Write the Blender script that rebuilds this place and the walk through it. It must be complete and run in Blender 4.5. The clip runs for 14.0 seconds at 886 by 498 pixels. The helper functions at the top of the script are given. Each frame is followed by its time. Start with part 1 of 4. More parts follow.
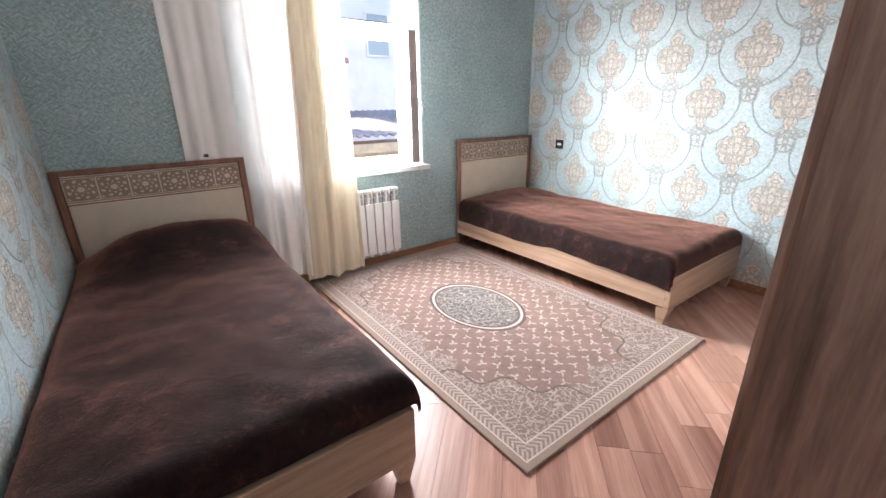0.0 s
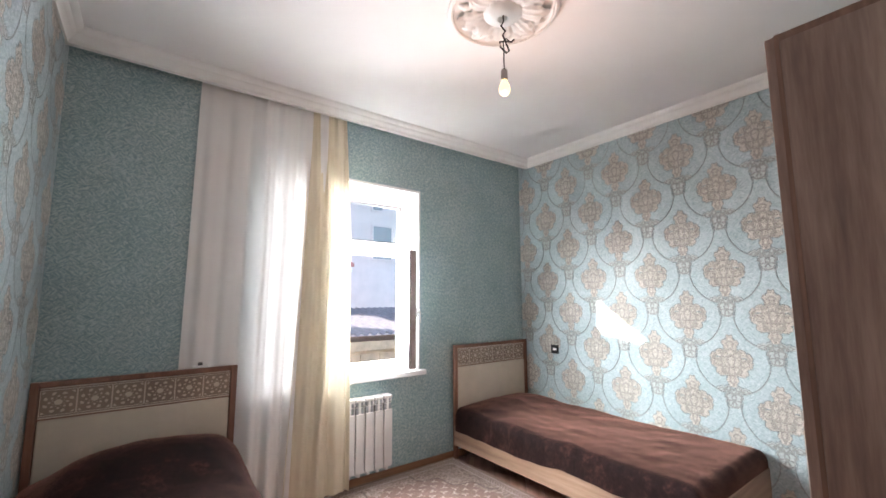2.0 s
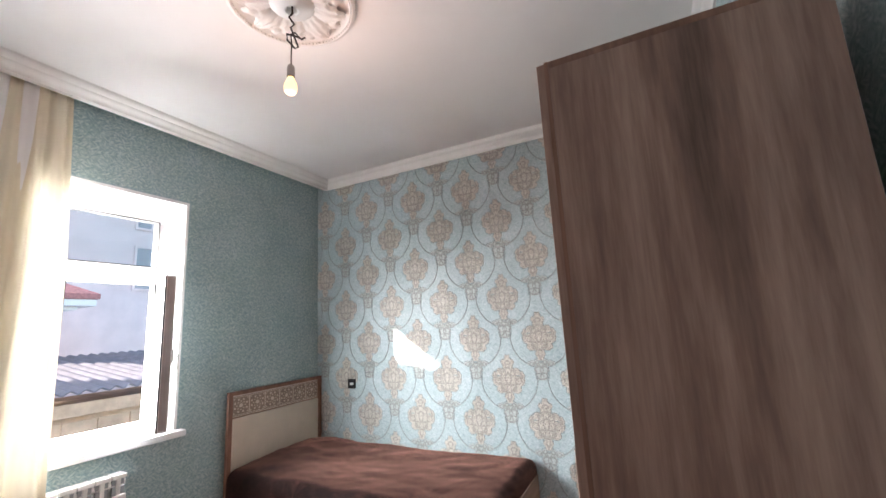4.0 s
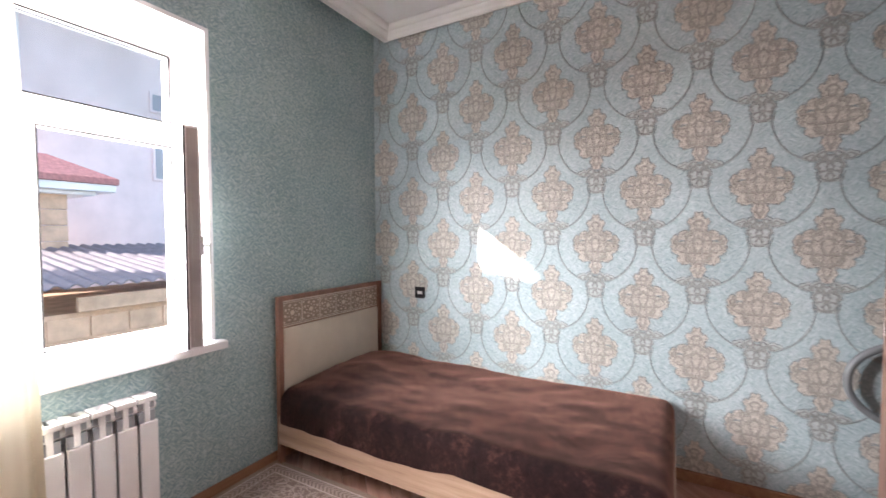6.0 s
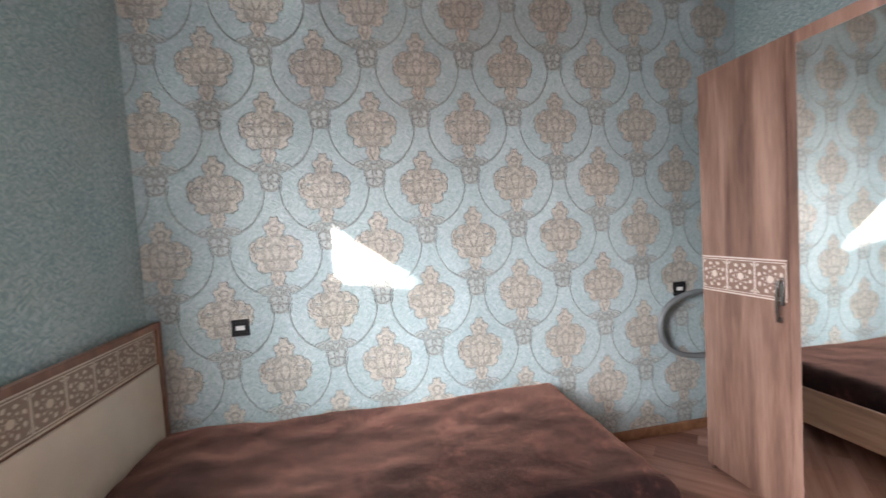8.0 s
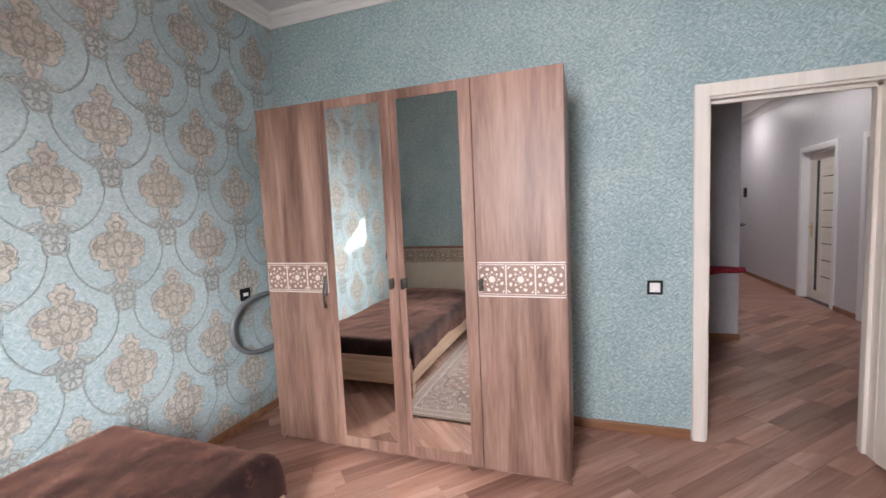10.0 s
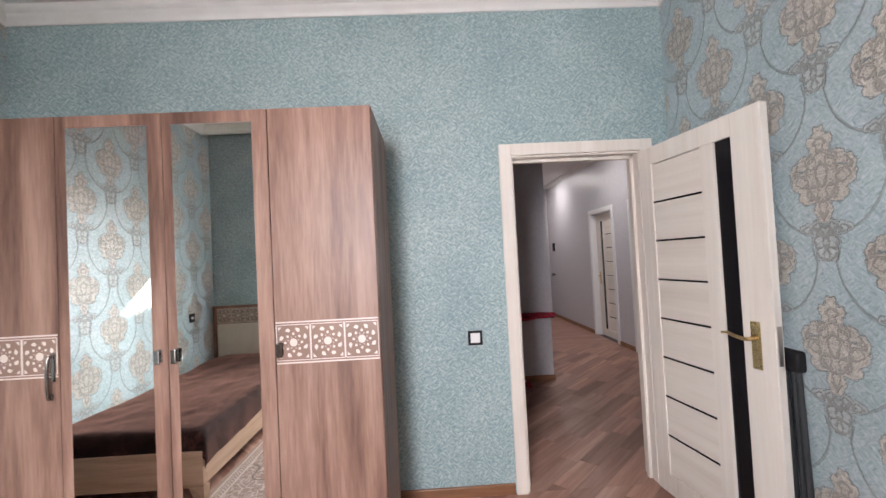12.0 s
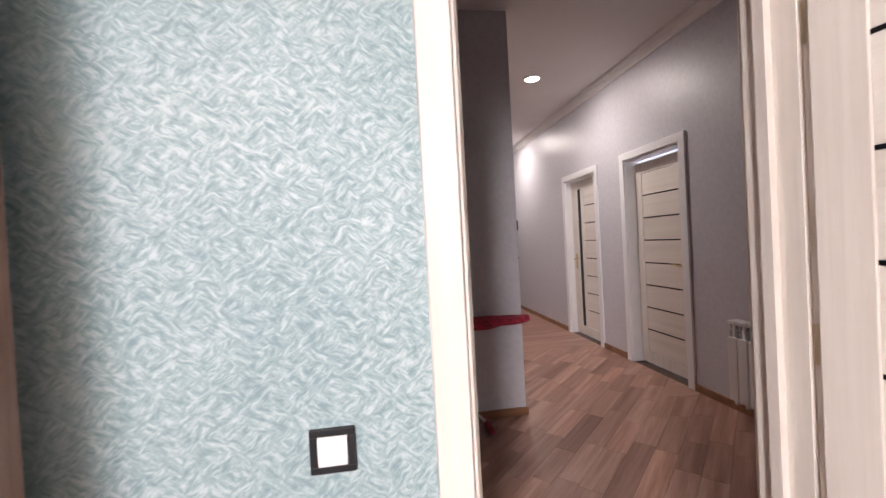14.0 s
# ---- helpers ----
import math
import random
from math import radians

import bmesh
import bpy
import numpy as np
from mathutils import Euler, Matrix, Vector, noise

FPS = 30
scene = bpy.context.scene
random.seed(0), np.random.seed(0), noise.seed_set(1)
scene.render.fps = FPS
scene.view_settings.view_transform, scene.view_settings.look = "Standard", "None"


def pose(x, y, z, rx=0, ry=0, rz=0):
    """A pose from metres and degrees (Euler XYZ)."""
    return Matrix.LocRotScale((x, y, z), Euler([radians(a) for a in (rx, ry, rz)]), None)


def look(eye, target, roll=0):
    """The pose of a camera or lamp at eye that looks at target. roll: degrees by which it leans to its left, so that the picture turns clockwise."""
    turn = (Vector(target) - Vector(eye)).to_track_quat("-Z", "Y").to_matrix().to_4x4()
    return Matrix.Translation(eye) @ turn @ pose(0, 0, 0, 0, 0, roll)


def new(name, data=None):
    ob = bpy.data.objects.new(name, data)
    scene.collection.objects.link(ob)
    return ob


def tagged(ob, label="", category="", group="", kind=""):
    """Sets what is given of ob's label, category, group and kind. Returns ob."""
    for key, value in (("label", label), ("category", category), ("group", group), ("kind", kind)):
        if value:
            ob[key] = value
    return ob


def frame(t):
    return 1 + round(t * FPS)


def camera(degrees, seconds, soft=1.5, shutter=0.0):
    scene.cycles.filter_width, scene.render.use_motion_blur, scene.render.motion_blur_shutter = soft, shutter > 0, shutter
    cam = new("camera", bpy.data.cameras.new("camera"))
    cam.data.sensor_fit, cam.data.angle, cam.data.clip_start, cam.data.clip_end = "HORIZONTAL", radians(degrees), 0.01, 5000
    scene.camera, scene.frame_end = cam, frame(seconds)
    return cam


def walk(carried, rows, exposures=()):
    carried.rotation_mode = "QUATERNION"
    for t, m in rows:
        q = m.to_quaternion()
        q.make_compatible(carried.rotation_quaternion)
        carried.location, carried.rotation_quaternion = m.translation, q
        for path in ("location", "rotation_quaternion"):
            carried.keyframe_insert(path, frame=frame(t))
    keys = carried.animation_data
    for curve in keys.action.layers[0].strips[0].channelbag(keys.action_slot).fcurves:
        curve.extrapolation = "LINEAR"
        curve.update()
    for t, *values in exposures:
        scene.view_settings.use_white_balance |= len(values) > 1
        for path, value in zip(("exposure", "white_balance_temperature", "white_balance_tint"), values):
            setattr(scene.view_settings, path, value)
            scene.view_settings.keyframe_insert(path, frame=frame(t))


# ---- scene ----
cam = camera(94.5, 14.0, shutter=0.15)
PATH = [
    (0, (-0.009, 0.025, 1.304), (1.101, 1.551, 0.642), -0.9),
    (0.5, (-0.029, 0.034, 1.296), (1.034, 1.626, 0.717), -0.5),
    (1, (-0.022, 0.029, 1.345), (1.065, 1.68, 1.043), -0.2),
    (1.5, (-0.012, 0.03, 1.375), (1.116, 1.681, 1.347), -0.1),
    (2, (-0.014, 0.022, 1.425), (1.176, 1.612, 1.667), -0.2),
    (2.5, (-0.013, 0.011, 1.441), (1.283, 1.473, 1.866), -0.9),
    (3, (0.007, -0.01, 1.451), (1.464, 1.268, 1.946), -1.7),
    (3.5, (0.108, 0.019, 1.45), (1.769, 1.036, 1.906), -2.3),
    (3.7, (0.156, 0.053, 1.442), (1.871, 0.988, 1.872), -2.3),
    (5.8, (0.733, 0.89, 1.379), (2.561, 1.699, 1.336), 0.2),
    (6, (0.764, 1.026, 1.363), (2.507, 2.004, 1.292), -0.2),
    (6.5, (0.843, 1.297, 1.368), (2.51, 2.401, 1.323), -1.8),
    (7, (0.975, 1.615, 1.363), (2.746, 2.544, 1.324), -2.5),
    (7.5, (1.073, 1.819, 1.344), (3.022, 2.263, 1.287), -3.0),
    (8, (1.139, 2.035, 1.365), (3.101, 1.66, 1.267), -3.5),
    (8.5, (1.209, 2.003, 1.361), (2.958, 1.037, 1.271), -3.0),
    (9, (1.235, 2.133, 1.368), (2.668, 0.751, 1.176), -2.9),
    (9.2, (1.24, 2.225, 1.385), (2.48, 0.681, 1.105), -3.5),
    (11.3, (0.887, 2.363, 1.409), (1.072, 0.375, 1.534), -3.1),
    (11.5, (0.936, 2.31, 1.407), (1.055, 0.317, 1.538), -3.2),
    (12, (0.974, 2.075, 1.375), (0.91, 0.077, 1.428), -2.9),
    (12.5, (0.948, 1.697, 1.348), (0.822, -0.299, 1.354), -3.0),
    (13, (0.892, 1.214, 1.319), (0.618, -0.767, 1.33), -3.4),
    (13.5, (0.776, 0.838, 1.298), (0.534, -1.147, 1.27), -3.1),
    (14, (0.611, 0.459, 1.287), (0.348, -1.523, 1.256), -3.1),
]
walk(cam, [(t, look(eye, target, roll)) for t, eye, target, roll in PATH], [(0.0, 2.6, 6320, 9), (1.5, 2.4, 6380, 9), (3.0, 2.06, 6350, 8), (6.0, 2.2, 6550, 15), (7.5, 1.9, 6500, 12), (8.2, 2.14, 6450, 11), (9.0, 2.12, 6450, 11), (12.0, 2.17, 6500, 11), (13.0, 2.26, 6500, 12), (13.5, 2.42, 6450, 9), (14.0, 2.72, 6850, 16)])

# ---- world, sun and lamps ----
SUN_WAY = Vector((0.85, -0.568, -0.42)).normalized()
world = bpy.data.worlds.new("sky")
scene.world = world
world.use_nodes = True
wt = world.node_tree
wt.nodes.clear()
sky = wt.nodes.new("ShaderNodeTexSky")
sky.sky_type, sky.sun_disc = "NISHITA", False
sky.sun_elevation, sky.sun_rotation = radians(22.3), radians(-56.2)
wbg, wout = wt.nodes.new("ShaderNodeBackground"), wt.nodes.new("ShaderNodeOutputWorld")
wbg.inputs["Strength"].default_value = 0.15
wt.links.new(sky.outputs[0], wbg.inputs[0])
wt.links.new(wbg.outputs[0], wout.inputs[0])

sun_data = bpy.data.lights.new("sun", "SUN")
sun_data.energy, sun_data.angle, sun_data.color = 4.0, radians(0.6), (1.0, 0.93, 0.84)
sun = new("sun", sun_data)
sun.matrix_world = look(Vector((1.4, 3.3, 2.0)) - 20 * SUN_WAY, (1.4, 3.3, 2.0))


def area_lamp(name, eye, target, sx, sy, watts, color, spread=180):
    d = bpy.data.lights.new(name, "AREA")
    d.shape, d.size, d.size_y, d.energy, d.color, d.spread = "RECTANGLE", sx, sy, watts, color, radians(spread)
    ob = new(name, d)
    ob.matrix_world = look(eye, target)
    return ob


def point_lamp(name, eye, watts, color, radius):
    d = bpy.data.lights.new(name, "POINT")
    d.energy, d.color, d.shadow_soft_size = watts, color, radius
    ob = new(name, d)
    ob.location = eye
    return ob


area_lamp("window_skylight", (1.38, 3.44, 1.62), (0.3, 1.3, 0.5), 1.2, 1.45, 50, (0.98, 0.955, 0.99), 150)
# extra sky stand-in, added to brighten the east wall and its bed
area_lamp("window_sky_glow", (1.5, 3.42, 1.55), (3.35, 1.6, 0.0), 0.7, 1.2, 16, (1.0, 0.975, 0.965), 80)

# ---- materials ----


class Nodes:
    """A short way to write node trees."""

    def __init__(self, name):
        self.mat = bpy.data.materials.new(name)
        self.mat.use_nodes = True
        self.t = self.mat.node_tree
        self.bsdf = self.t.nodes["Principled BSDF"]
        self.out = self.t.nodes["Material Output"]

    def put(self, sock, v):
        if isinstance(v, bpy.types.NodeSocket):
            self.t.links.new(v, sock)
        elif v is not None:
            if isinstance(v, (tuple, list)) and len(v) == 3 and sock.type == "RGBA":
                v = (*v, 1)
            sock.default_value = v

    def n(self, kind, out=0, props=None, **ins):
        nd = self.t.nodes.new("ShaderNode" + kind)
        props = props or {}
        if "operation" in props:
            nd.operation = props["operation"]
        if "feature" in props:
            nd.feature = props["feature"]
        if "interpolation_type" in props:
            nd.interpolation_type = props["interpolation_type"]
        for k, v in ins.items():
            key = int(k[1:]) if k[0] == "i" and k[1:].isdigit() else k.replace("_", " ")
            self.put(nd.inputs[key], v)
        return nd.outputs[out]

    def m(self, op, a, b=None, c=None, clamp=False):
        nd = self.t.nodes.new("ShaderNodeMath")
        nd.operation, nd.use_clamp = op, clamp
        for i, v in enumerate((a, b, c)):
            self.put(nd.inputs[i], v)
        return nd.outputs[0]

    def step(self, x, lo, hi, a=0.0, b=1.0):
        return self.n("MapRange", 0, {"interpolation_type": "SMOOTHSTEP"}, i0=x, i1=lo, i2=hi, i3=a, i4=b)

    def mix(self, f, a, b, blend="MIX"):
        nd = self.t.nodes.new("ShaderNodeMix")
        nd.data_type, nd.blend_type = "RGBA", blend
        for i, v in ((0, f), (6, a), (7, b)):
            self.put(nd.inputs[i], v)
        return nd.outputs[2]

    def coord(self, kind="Object"):
        return self.n("TexCoord", kind)

    def mapped(self, v, scale=(1, 1, 1), loc=(0, 0, 0), rot=(0, 0, 0)):
        return self.n("Mapping", 0, None, Vector=v, Location=loc, Rotation=rot, Scale=scale)

    def noise(self, v, scale, detail=4, rough=0.55, out="Fac", dist=0.0):
        return self.n("TexNoise", out, None, Vector=v, Scale=scale, Detail=detail, Roughness=rough, Distortion=dist)

    def xyz(self, v):
        nd = self.t.nodes.new("ShaderNodeSeparateXYZ")
        self.put(nd.inputs[0], v)
        return nd.outputs[0], nd.outputs[1], nd.outputs[2]

    def vec(self, x, y, z=0.0):
        return self.n("CombineXYZ", 0, None, i0=x, i1=y, i2=z)

    def ramp(self, f, *stops):
        nd = self.t.nodes.new("ShaderNodeValToRGB")
        e = nd.color_ramp.elements
        while len(e) < len(stops):
            e.new(0.5)
        for el, (p, c) in zip(e, stops):
            el.position, el.color = p, (*c, 1)
        self.put(nd.inputs[0], f)
        return nd.outputs[0]

    def bump(self, h, strength=0.3, dist=0.01, normal=None):
        return self.n("Bump", 0, None, Strength=strength, Distance=dist, Height=h, Normal=normal)

    def done(self, color=None, rough=None, normal=None, metal=None, **more):
        self.put(self.bsdf.inputs["Base Color"], color)
        self.put(self.bsdf.inputs["Roughness"], rough)
        self.put(self.bsdf.inputs["Normal"], normal)
        self.put(self.bsdf.inputs["Metallic"], metal)
        for k, v in more.items():
            self.put(self.bsdf.inputs[k.replace("_", " ")], v)
        return self.mat


def plain(name, color, rough=0.5, metal=0.0, vary=0.08, scale=8.0, relief=0.1, fine=180.0, **more):
    """Paint, plastic or metal with faint mottling and fine relief."""
    k = Nodes(name)
    c = k.coord()
    big, small = k.noise(c, scale), k.noise(c, fine, 2)
    dark = tuple(v * (1 - 2 * vary) for v in color)
    light = tuple(min(1, v * (1 + vary)) for v in color)
    col = k.ramp(big, (0.3, dark), (0.7, light))
    r = k.m("ADD", k.m("MULTIPLY", small, 0.12), rough - 0.06)
    return k.done(col, r, k.bump(small, relief, 0.002), metal, **more)


def wood(name, dark, mid, light, axis="z", rough=0.4, stretch=14.0, size=1.0, pieces=False, gloss=0.5):
    """Wood grain along an axis, with broad figure and fine pores."""
    k = Nodes(name)
    c = k.coord()
    if pieces:
        r = k.n("ObjectInfo", "Random")
        c = k.n("VectorMath", 0, {"operation": "ADD"}, i0=c, i1=k.vec(k.m("MULTIPLY", r, 37.0), k.m("MULTIPLY", r, 91.0), k.m("MULTIPLY", r, 17.0)))
    s = [stretch * size] * 3
    s["xyz".index(axis)] = 0.5 * size
    g = k.mapped(c, tuple(s))
    broad = k.noise(g, 0.36, 4, 0.6, dist=0.7)
    figure = k.noise(g, 1.9, 3, 0.5, dist=0.5)
    fine = k.noise(k.mapped(c, tuple(v * 9 for v in s)), 1.6, 3, 0.6)
    f = k.m("ADD", k.m("MULTIPLY", broad, 0.42), k.m("ADD", k.m("MULTIPLY", figure, 0.46), k.m("MULTIPLY", fine, 0.19)))
    col = k.ramp(f, (0.38, dark), (0.53, mid), (0.66, light))
    if pieces:
        col = k.mix(1.0, col, k.ramp(r, (0.0, (0.62, 0.55, 0.52)), (0.35, (0.9, 0.88, 0.87)), (0.7, (1.0, 1.0, 1.0)), (1.0, (1.18, 1.13, 1.08))), "MULTIPLY")
    rr = k.m("ADD", k.m("MULTIPLY", fine, 0.15), rough - 0.07)
    return k.done(col, rr, k.bump(f, 0.08, 0.002), 0.0, Specular_IOR_Level=gloss)


TEAL_D, TEAL_M, TEAL_L = (0.20, 0.30, 0.32), (0.305, 0.405, 0.42), (0.47, 0.56, 0.56)


def teal_ground(k, u, v, contrast=1.0):
    """The brushed teal paper: short strokes in two directions over soft mottling."""
    p = k.vec(u, v)
    warp = k.noise(p, 14.0, 2, out="Color")
    q = k.n("VectorMath", 0, {"operation": "MULTIPLY_ADD"}, i0=warp, i1=(0.035, 0.035, 0.0), i2=p)
    a = k.noise(k.mapped(k.mapped(q, rot=(0, 0, -0.6)), (34, 105, 1)), 1.0, 4, 0.65)
    b = k.noise(k.mapped(k.mapped(q, rot=(0, 0, 0.75)), (36, 100, 1), loc=(7, 3, 0)), 1.0, 4, 0.65)
    pick = k.step(k.noise(p, 22.0, 1), 0.44, 0.56)
    f = k.m("ADD", k.m("MULTIPLY", a, pick), k.m("MULTIPLY", b, k.m("SUBTRACT", 1.0, pick)))
    f = k.m("ADD", k.m("MULTIPLY", k.m("SUBTRACT", f, 0.5), 0.95), 0.56)
    mott = k.noise(p, 3.0, 3)
    h = k.m("ADD", f, k.m("MULTIPLY", mott, 0.18))
    return h


def paper_plain(name, axis):
    k = Nodes(name)
    x, y, z = k.xyz(k.coord())
    h = teal_ground(k, y if axis == "x" else x, z)
    col = k.ramp(h, (0.53, TEAL_D), (0.65, TEAL_M), (0.78, TEAL_L))
    return k.done(col, k.step(h, 0.5, 0.85, 0.62, 0.42), k.bump(h, 0.5, 0.003), 0.0, Specular_IOR_Level=0.45)


def paper_damask(name, u0, v0, W=0.524, H=0.625):
    """Damask: medallions in half drop, a cup under each, and ogee lines round them; mirrored filigree, embossed."""
    k = Nodes(name)
    x, y, z = k.xyz(k.coord())
    ground = teal_ground(k, y, z)
    u, v = k.m("SUBTRACT", y, u0), k.m("SUBTRACT", z, v0)

    def cell(du, dv):
        a = k.m("MULTIPLY", k.m("SUBTRACT", k.m("FRACT", k.m("ADD", k.m("DIVIDE", u, W), 0.5 + du)), 0.5), W)
        b = k.m("MULTIPLY", k.m("SUBTRACT", k.m("FRACT", k.m("ADD", k.m("DIVIDE", v, H), 0.5 + dv)), 0.5), H)
        return k.m("ABSOLUTE", a), b

    def blob(p, q, cx, cy, rx, ry):
        a, b = k.m("DIVIDE", k.m("SUBTRACT", p, cx), rx), k.m("DIVIDE", k.m("SUBTRACT", q, cy), ry)
        return k.m("SQRT", k.m("ADD", k.m("MULTIPLY", a, a), k.m("MULTIPLY", b, b)))

    def nearest(shapes, p, q, hollow=False):
        """How far a point lies outside the nearest ellipse, or from the nearest ring."""
        d = None
        for cx, cy, rx, ry in shapes:
            e = k.m("SUBTRACT", blob(p, q, cx, cy, rx, ry), 1.0)
            e = k.m("MULTIPLY", k.m("ABSOLUTE", e) if hollow else e, min(rx, ry))
            d = e if d is None else k.m("MINIMUM", d, e)
        return d

    pa, qa = cell(0.0, 0.0)
    pb, qb = cell(0.5, 0.5)
    near = k.m("LESS_THAN", blob(pa, k.m("ADD", qa, 0.09), 0, 0, 0.13, 0.25), blob(pb, k.m("ADD", qb, 0.09), 0, 0, 0.13, 0.25))
    p0 = k.m("ADD", k.m("MULTIPLY", pa, near), k.m("MULTIPLY", pb, k.m("SUBTRACT", 1.0, near)))
    q0 = k.m("ADD", k.m("MULTIPLY", qa, near), k.m("MULTIPLY", qb, k.m("SUBTRACT", 1.0, near)))
    flat = k.vec(p0, q0)
    w1, w2, _ = k.xyz(k.noise(flat, 50.0, 3, out="Color"))
    p = k.m("ABSOLUTE", k.m("ADD", p0, k.m("MULTIPLY", k.m("SUBTRACT", w1, 0.5), 0.042)))
    q = k.m("ADD", q0, k.m("MULTIPLY", k.m("SUBTRACT", w2, 0.5), 0.042))
    # crown-shaped medallion with its curls, and the shield that hangs under it
    dm = nearest(((0.0, 0.0, 0.066, 0.1), (0.08, -0.012, 0.046, 0.036), (0.108, 0.03, 0.02, 0.03), (0.052, 0.06, 0.042, 0.03), (0.0, 0.108, 0.042, 0.036), (0.034, 0.136, 0.018, 0.016), (0.0, 0.16, 0.022, 0.026), (0.05, -0.066, 0.044, 0.03), (0.0, -0.12, 0.034, 0.05)), p, q)
    curl_m = nearest(((0.082, -0.008, 0.024, 0.02), (0.04, 0.06, 0.022, 0.026), (0.036, -0.056, 0.022, 0.026), (0.0, 0.008, 0.022, 0.04), (0.0, 0.118, 0.02, 0.022), (0.0, -0.118, 0.014, 0.03), (0.0, 0.0, 0.06, 0.09), (0.104, 0.03, 0.01, 0.016)), p, q, True)
    dc = nearest(((0.0, -0.236, 0.054, 0.05), (0.0, -0.285, 0.038, 0.045), (0.07, -0.19, 0.03, 0.024), (0.034, -0.178, 0.024, 0.02)), p, q)
    curl_c = nearest(((0.026, -0.236, 0.018, 0.024), (0.07, -0.192, 0.015, 0.013), (0.0, -0.285, 0.012, 0.028), (0.03, -0.184, 0.015, 0.012), (0.0, -0.2, 0.014, 0.02), (0.0, -0.25, 0.045, 0.06)), p, q, True)
    med, cup = k.step(dm, 0.002, -0.001), k.step(dc, 0.0015, -0.001)
    fine = k.m("ABSOLUTE", k.m("SUBTRACT", k.m("FRACT", k.m("MULTIPLY", k.noise(flat, 60.0, 2), 5.0)), 0.5))
    curls = k.m("MAXIMUM", k.m("MULTIPLY", k.step(curl_m, 0.0055, 0.0025), med), k.m("MULTIPLY", k.step(curl_c, 0.005, 0.0025), cup))
    fil = k.m("MAXIMUM", curls, k.m("MULTIPLY", k.step(fine, 0.13, 0.05), k.m("MULTIPLY", med, 0.8)))
    # dark outline round the ornaments: the emboss's shade put into the colour
    rim = k.m("MULTIPLY", k.step(k.m("MINIMUM", dm, dc), 0.006, 0.0025), k.m("SUBTRACT", 1.0, k.m("MAXIMUM", med, cup)))
    # strands looping from shield to shield, and the arc under each shield
    dline = k.m("MULTIPLY", k.m("ABSOLUTE", k.m("SUBTRACT", blob(p0, q0, 0.0, -0.262, 0.05, 0.078), 1.0)), 0.05)
    dline = k.m("ADD", dline, k.m("GREATER_THAN", q0, -0.262))
    for pp, qq in ((pa, qa), (pb, qb)):
        e = k.m("MULTIPLY", k.m("ABSOLUTE", k.m("SUBTRACT", blob(pp, qq, 0.02, 0.02, 0.205, 0.235), 1.0)), 0.2)
        e = k.m("ADD", e, k.m("ADD", k.m("GREATER_THAN", qq, 0.09), k.m("LESS_THAN", pp, 0.075)))
        dline = k.m("MINIMUM", dline, e)
    dline = k.m("ADD", dline, k.m("MULTIPLY", k.m("SUBTRACT", k.noise(k.vec(pa, qa), 45.0, 2), 0.5), 0.009))
    line = k.m("MULTIPLY", k.step(dline, 0.0046, 0.0022), k.m("SUBTRACT", 1.0, k.m("MAXIMUM", med, cup)))
    base = k.ramp(ground, (0.50, (0.26, 0.355, 0.385)), (0.64, (0.375, 0.47, 0.50)), (0.82, (0.56, 0.63, 0.655)))
    beige = k.ramp(ground, (0.5, (0.55, 0.495, 0.435)), (0.8, (0.75, 0.69, 0.62)))
    col = k.mix(k.m("MULTIPLY", med, 0.85), base, beige)
    col = k.mix(k.m("MULTIPLY", cup, 0.4), col, (0.55, 0.525, 0.49))
    col = k.mix(k.m("MULTIPLY", fil, 0.58), col, (0.19, 0.175, 0.16))
    col = k.mix(k.m("MULTIPLY", rim, 0.35), col, (0.2, 0.21, 0.21))
    col = k.mix(k.m("MULTIPLY", line, 0.55), col, (0.25, 0.255, 0.25))
    orn = k.m("MAXIMUM", med, cup)
    height = k.m("ADD", k.m("MULTIPLY", ground, 0.45), k.m("ADD", k.m("MULTIPLY", orn, 0.75), k.m("SUBTRACT", k.m("MULTIPLY", line, 0.6), k.m("ADD", k.m("MULTIPLY", rim, 0.3), k.m("MULTIPLY", fil, 0.6)))))
    rough = k.m("SUBTRACT", k.step(ground, 0.5, 0.85, 0.44, 0.34), k.m("MULTIPLY", orn, 0.04))
    return k.done(col, rough, k.bump(height, 1.0, 0.009), k.m("MULTIPLY", orn, 0.1), Specular_IOR_Level=0.75)


M_PLAIN_Y = paper_plain("teal_brushed_wallpaper", "y")
M_DAMASK_E = paper_damask("teal_damask_wallpaper_east", 1.692, 0.98)
M_DAMASK_W = paper_damask("teal_damask_wallpaper_west", 0.625, 0.985)
M_CEIL = plain("ceiling_paint", (0.80, 0.79, 0.78), 0.7, vary=0.015, scale=2.0, relief=0.05)
M_PLASTER = plain("moulded_plaster", (0.80, 0.79, 0.77), 0.5, vary=0.02)
M_PVC = plain("white_pvc", (0.80, 0.80, 0.81), 0.3, vary=0.01, relief=0.02)
M_GASKET = plain("black_rubber", (0.02, 0.02, 0.022), 0.6)
M_HALL = plain("hall_grey_paper", (0.57, 0.555, 0.59), 0.42, vary=0.04, scale=30, relief=0.3, fine=90)
M_BASE = wood("baseboard_wood", (0.16, 0.07, 0.035), (0.26, 0.125, 0.065), (0.34, 0.18, 0.10), "x", 0.4)
M_WALNUT = wood("walnut_laminate", (0.075, 0.039, 0.029), (0.225, 0.128, 0.098), (0.38, 0.243, 0.19), "z", 0.42, 6.0, gloss=0.4)
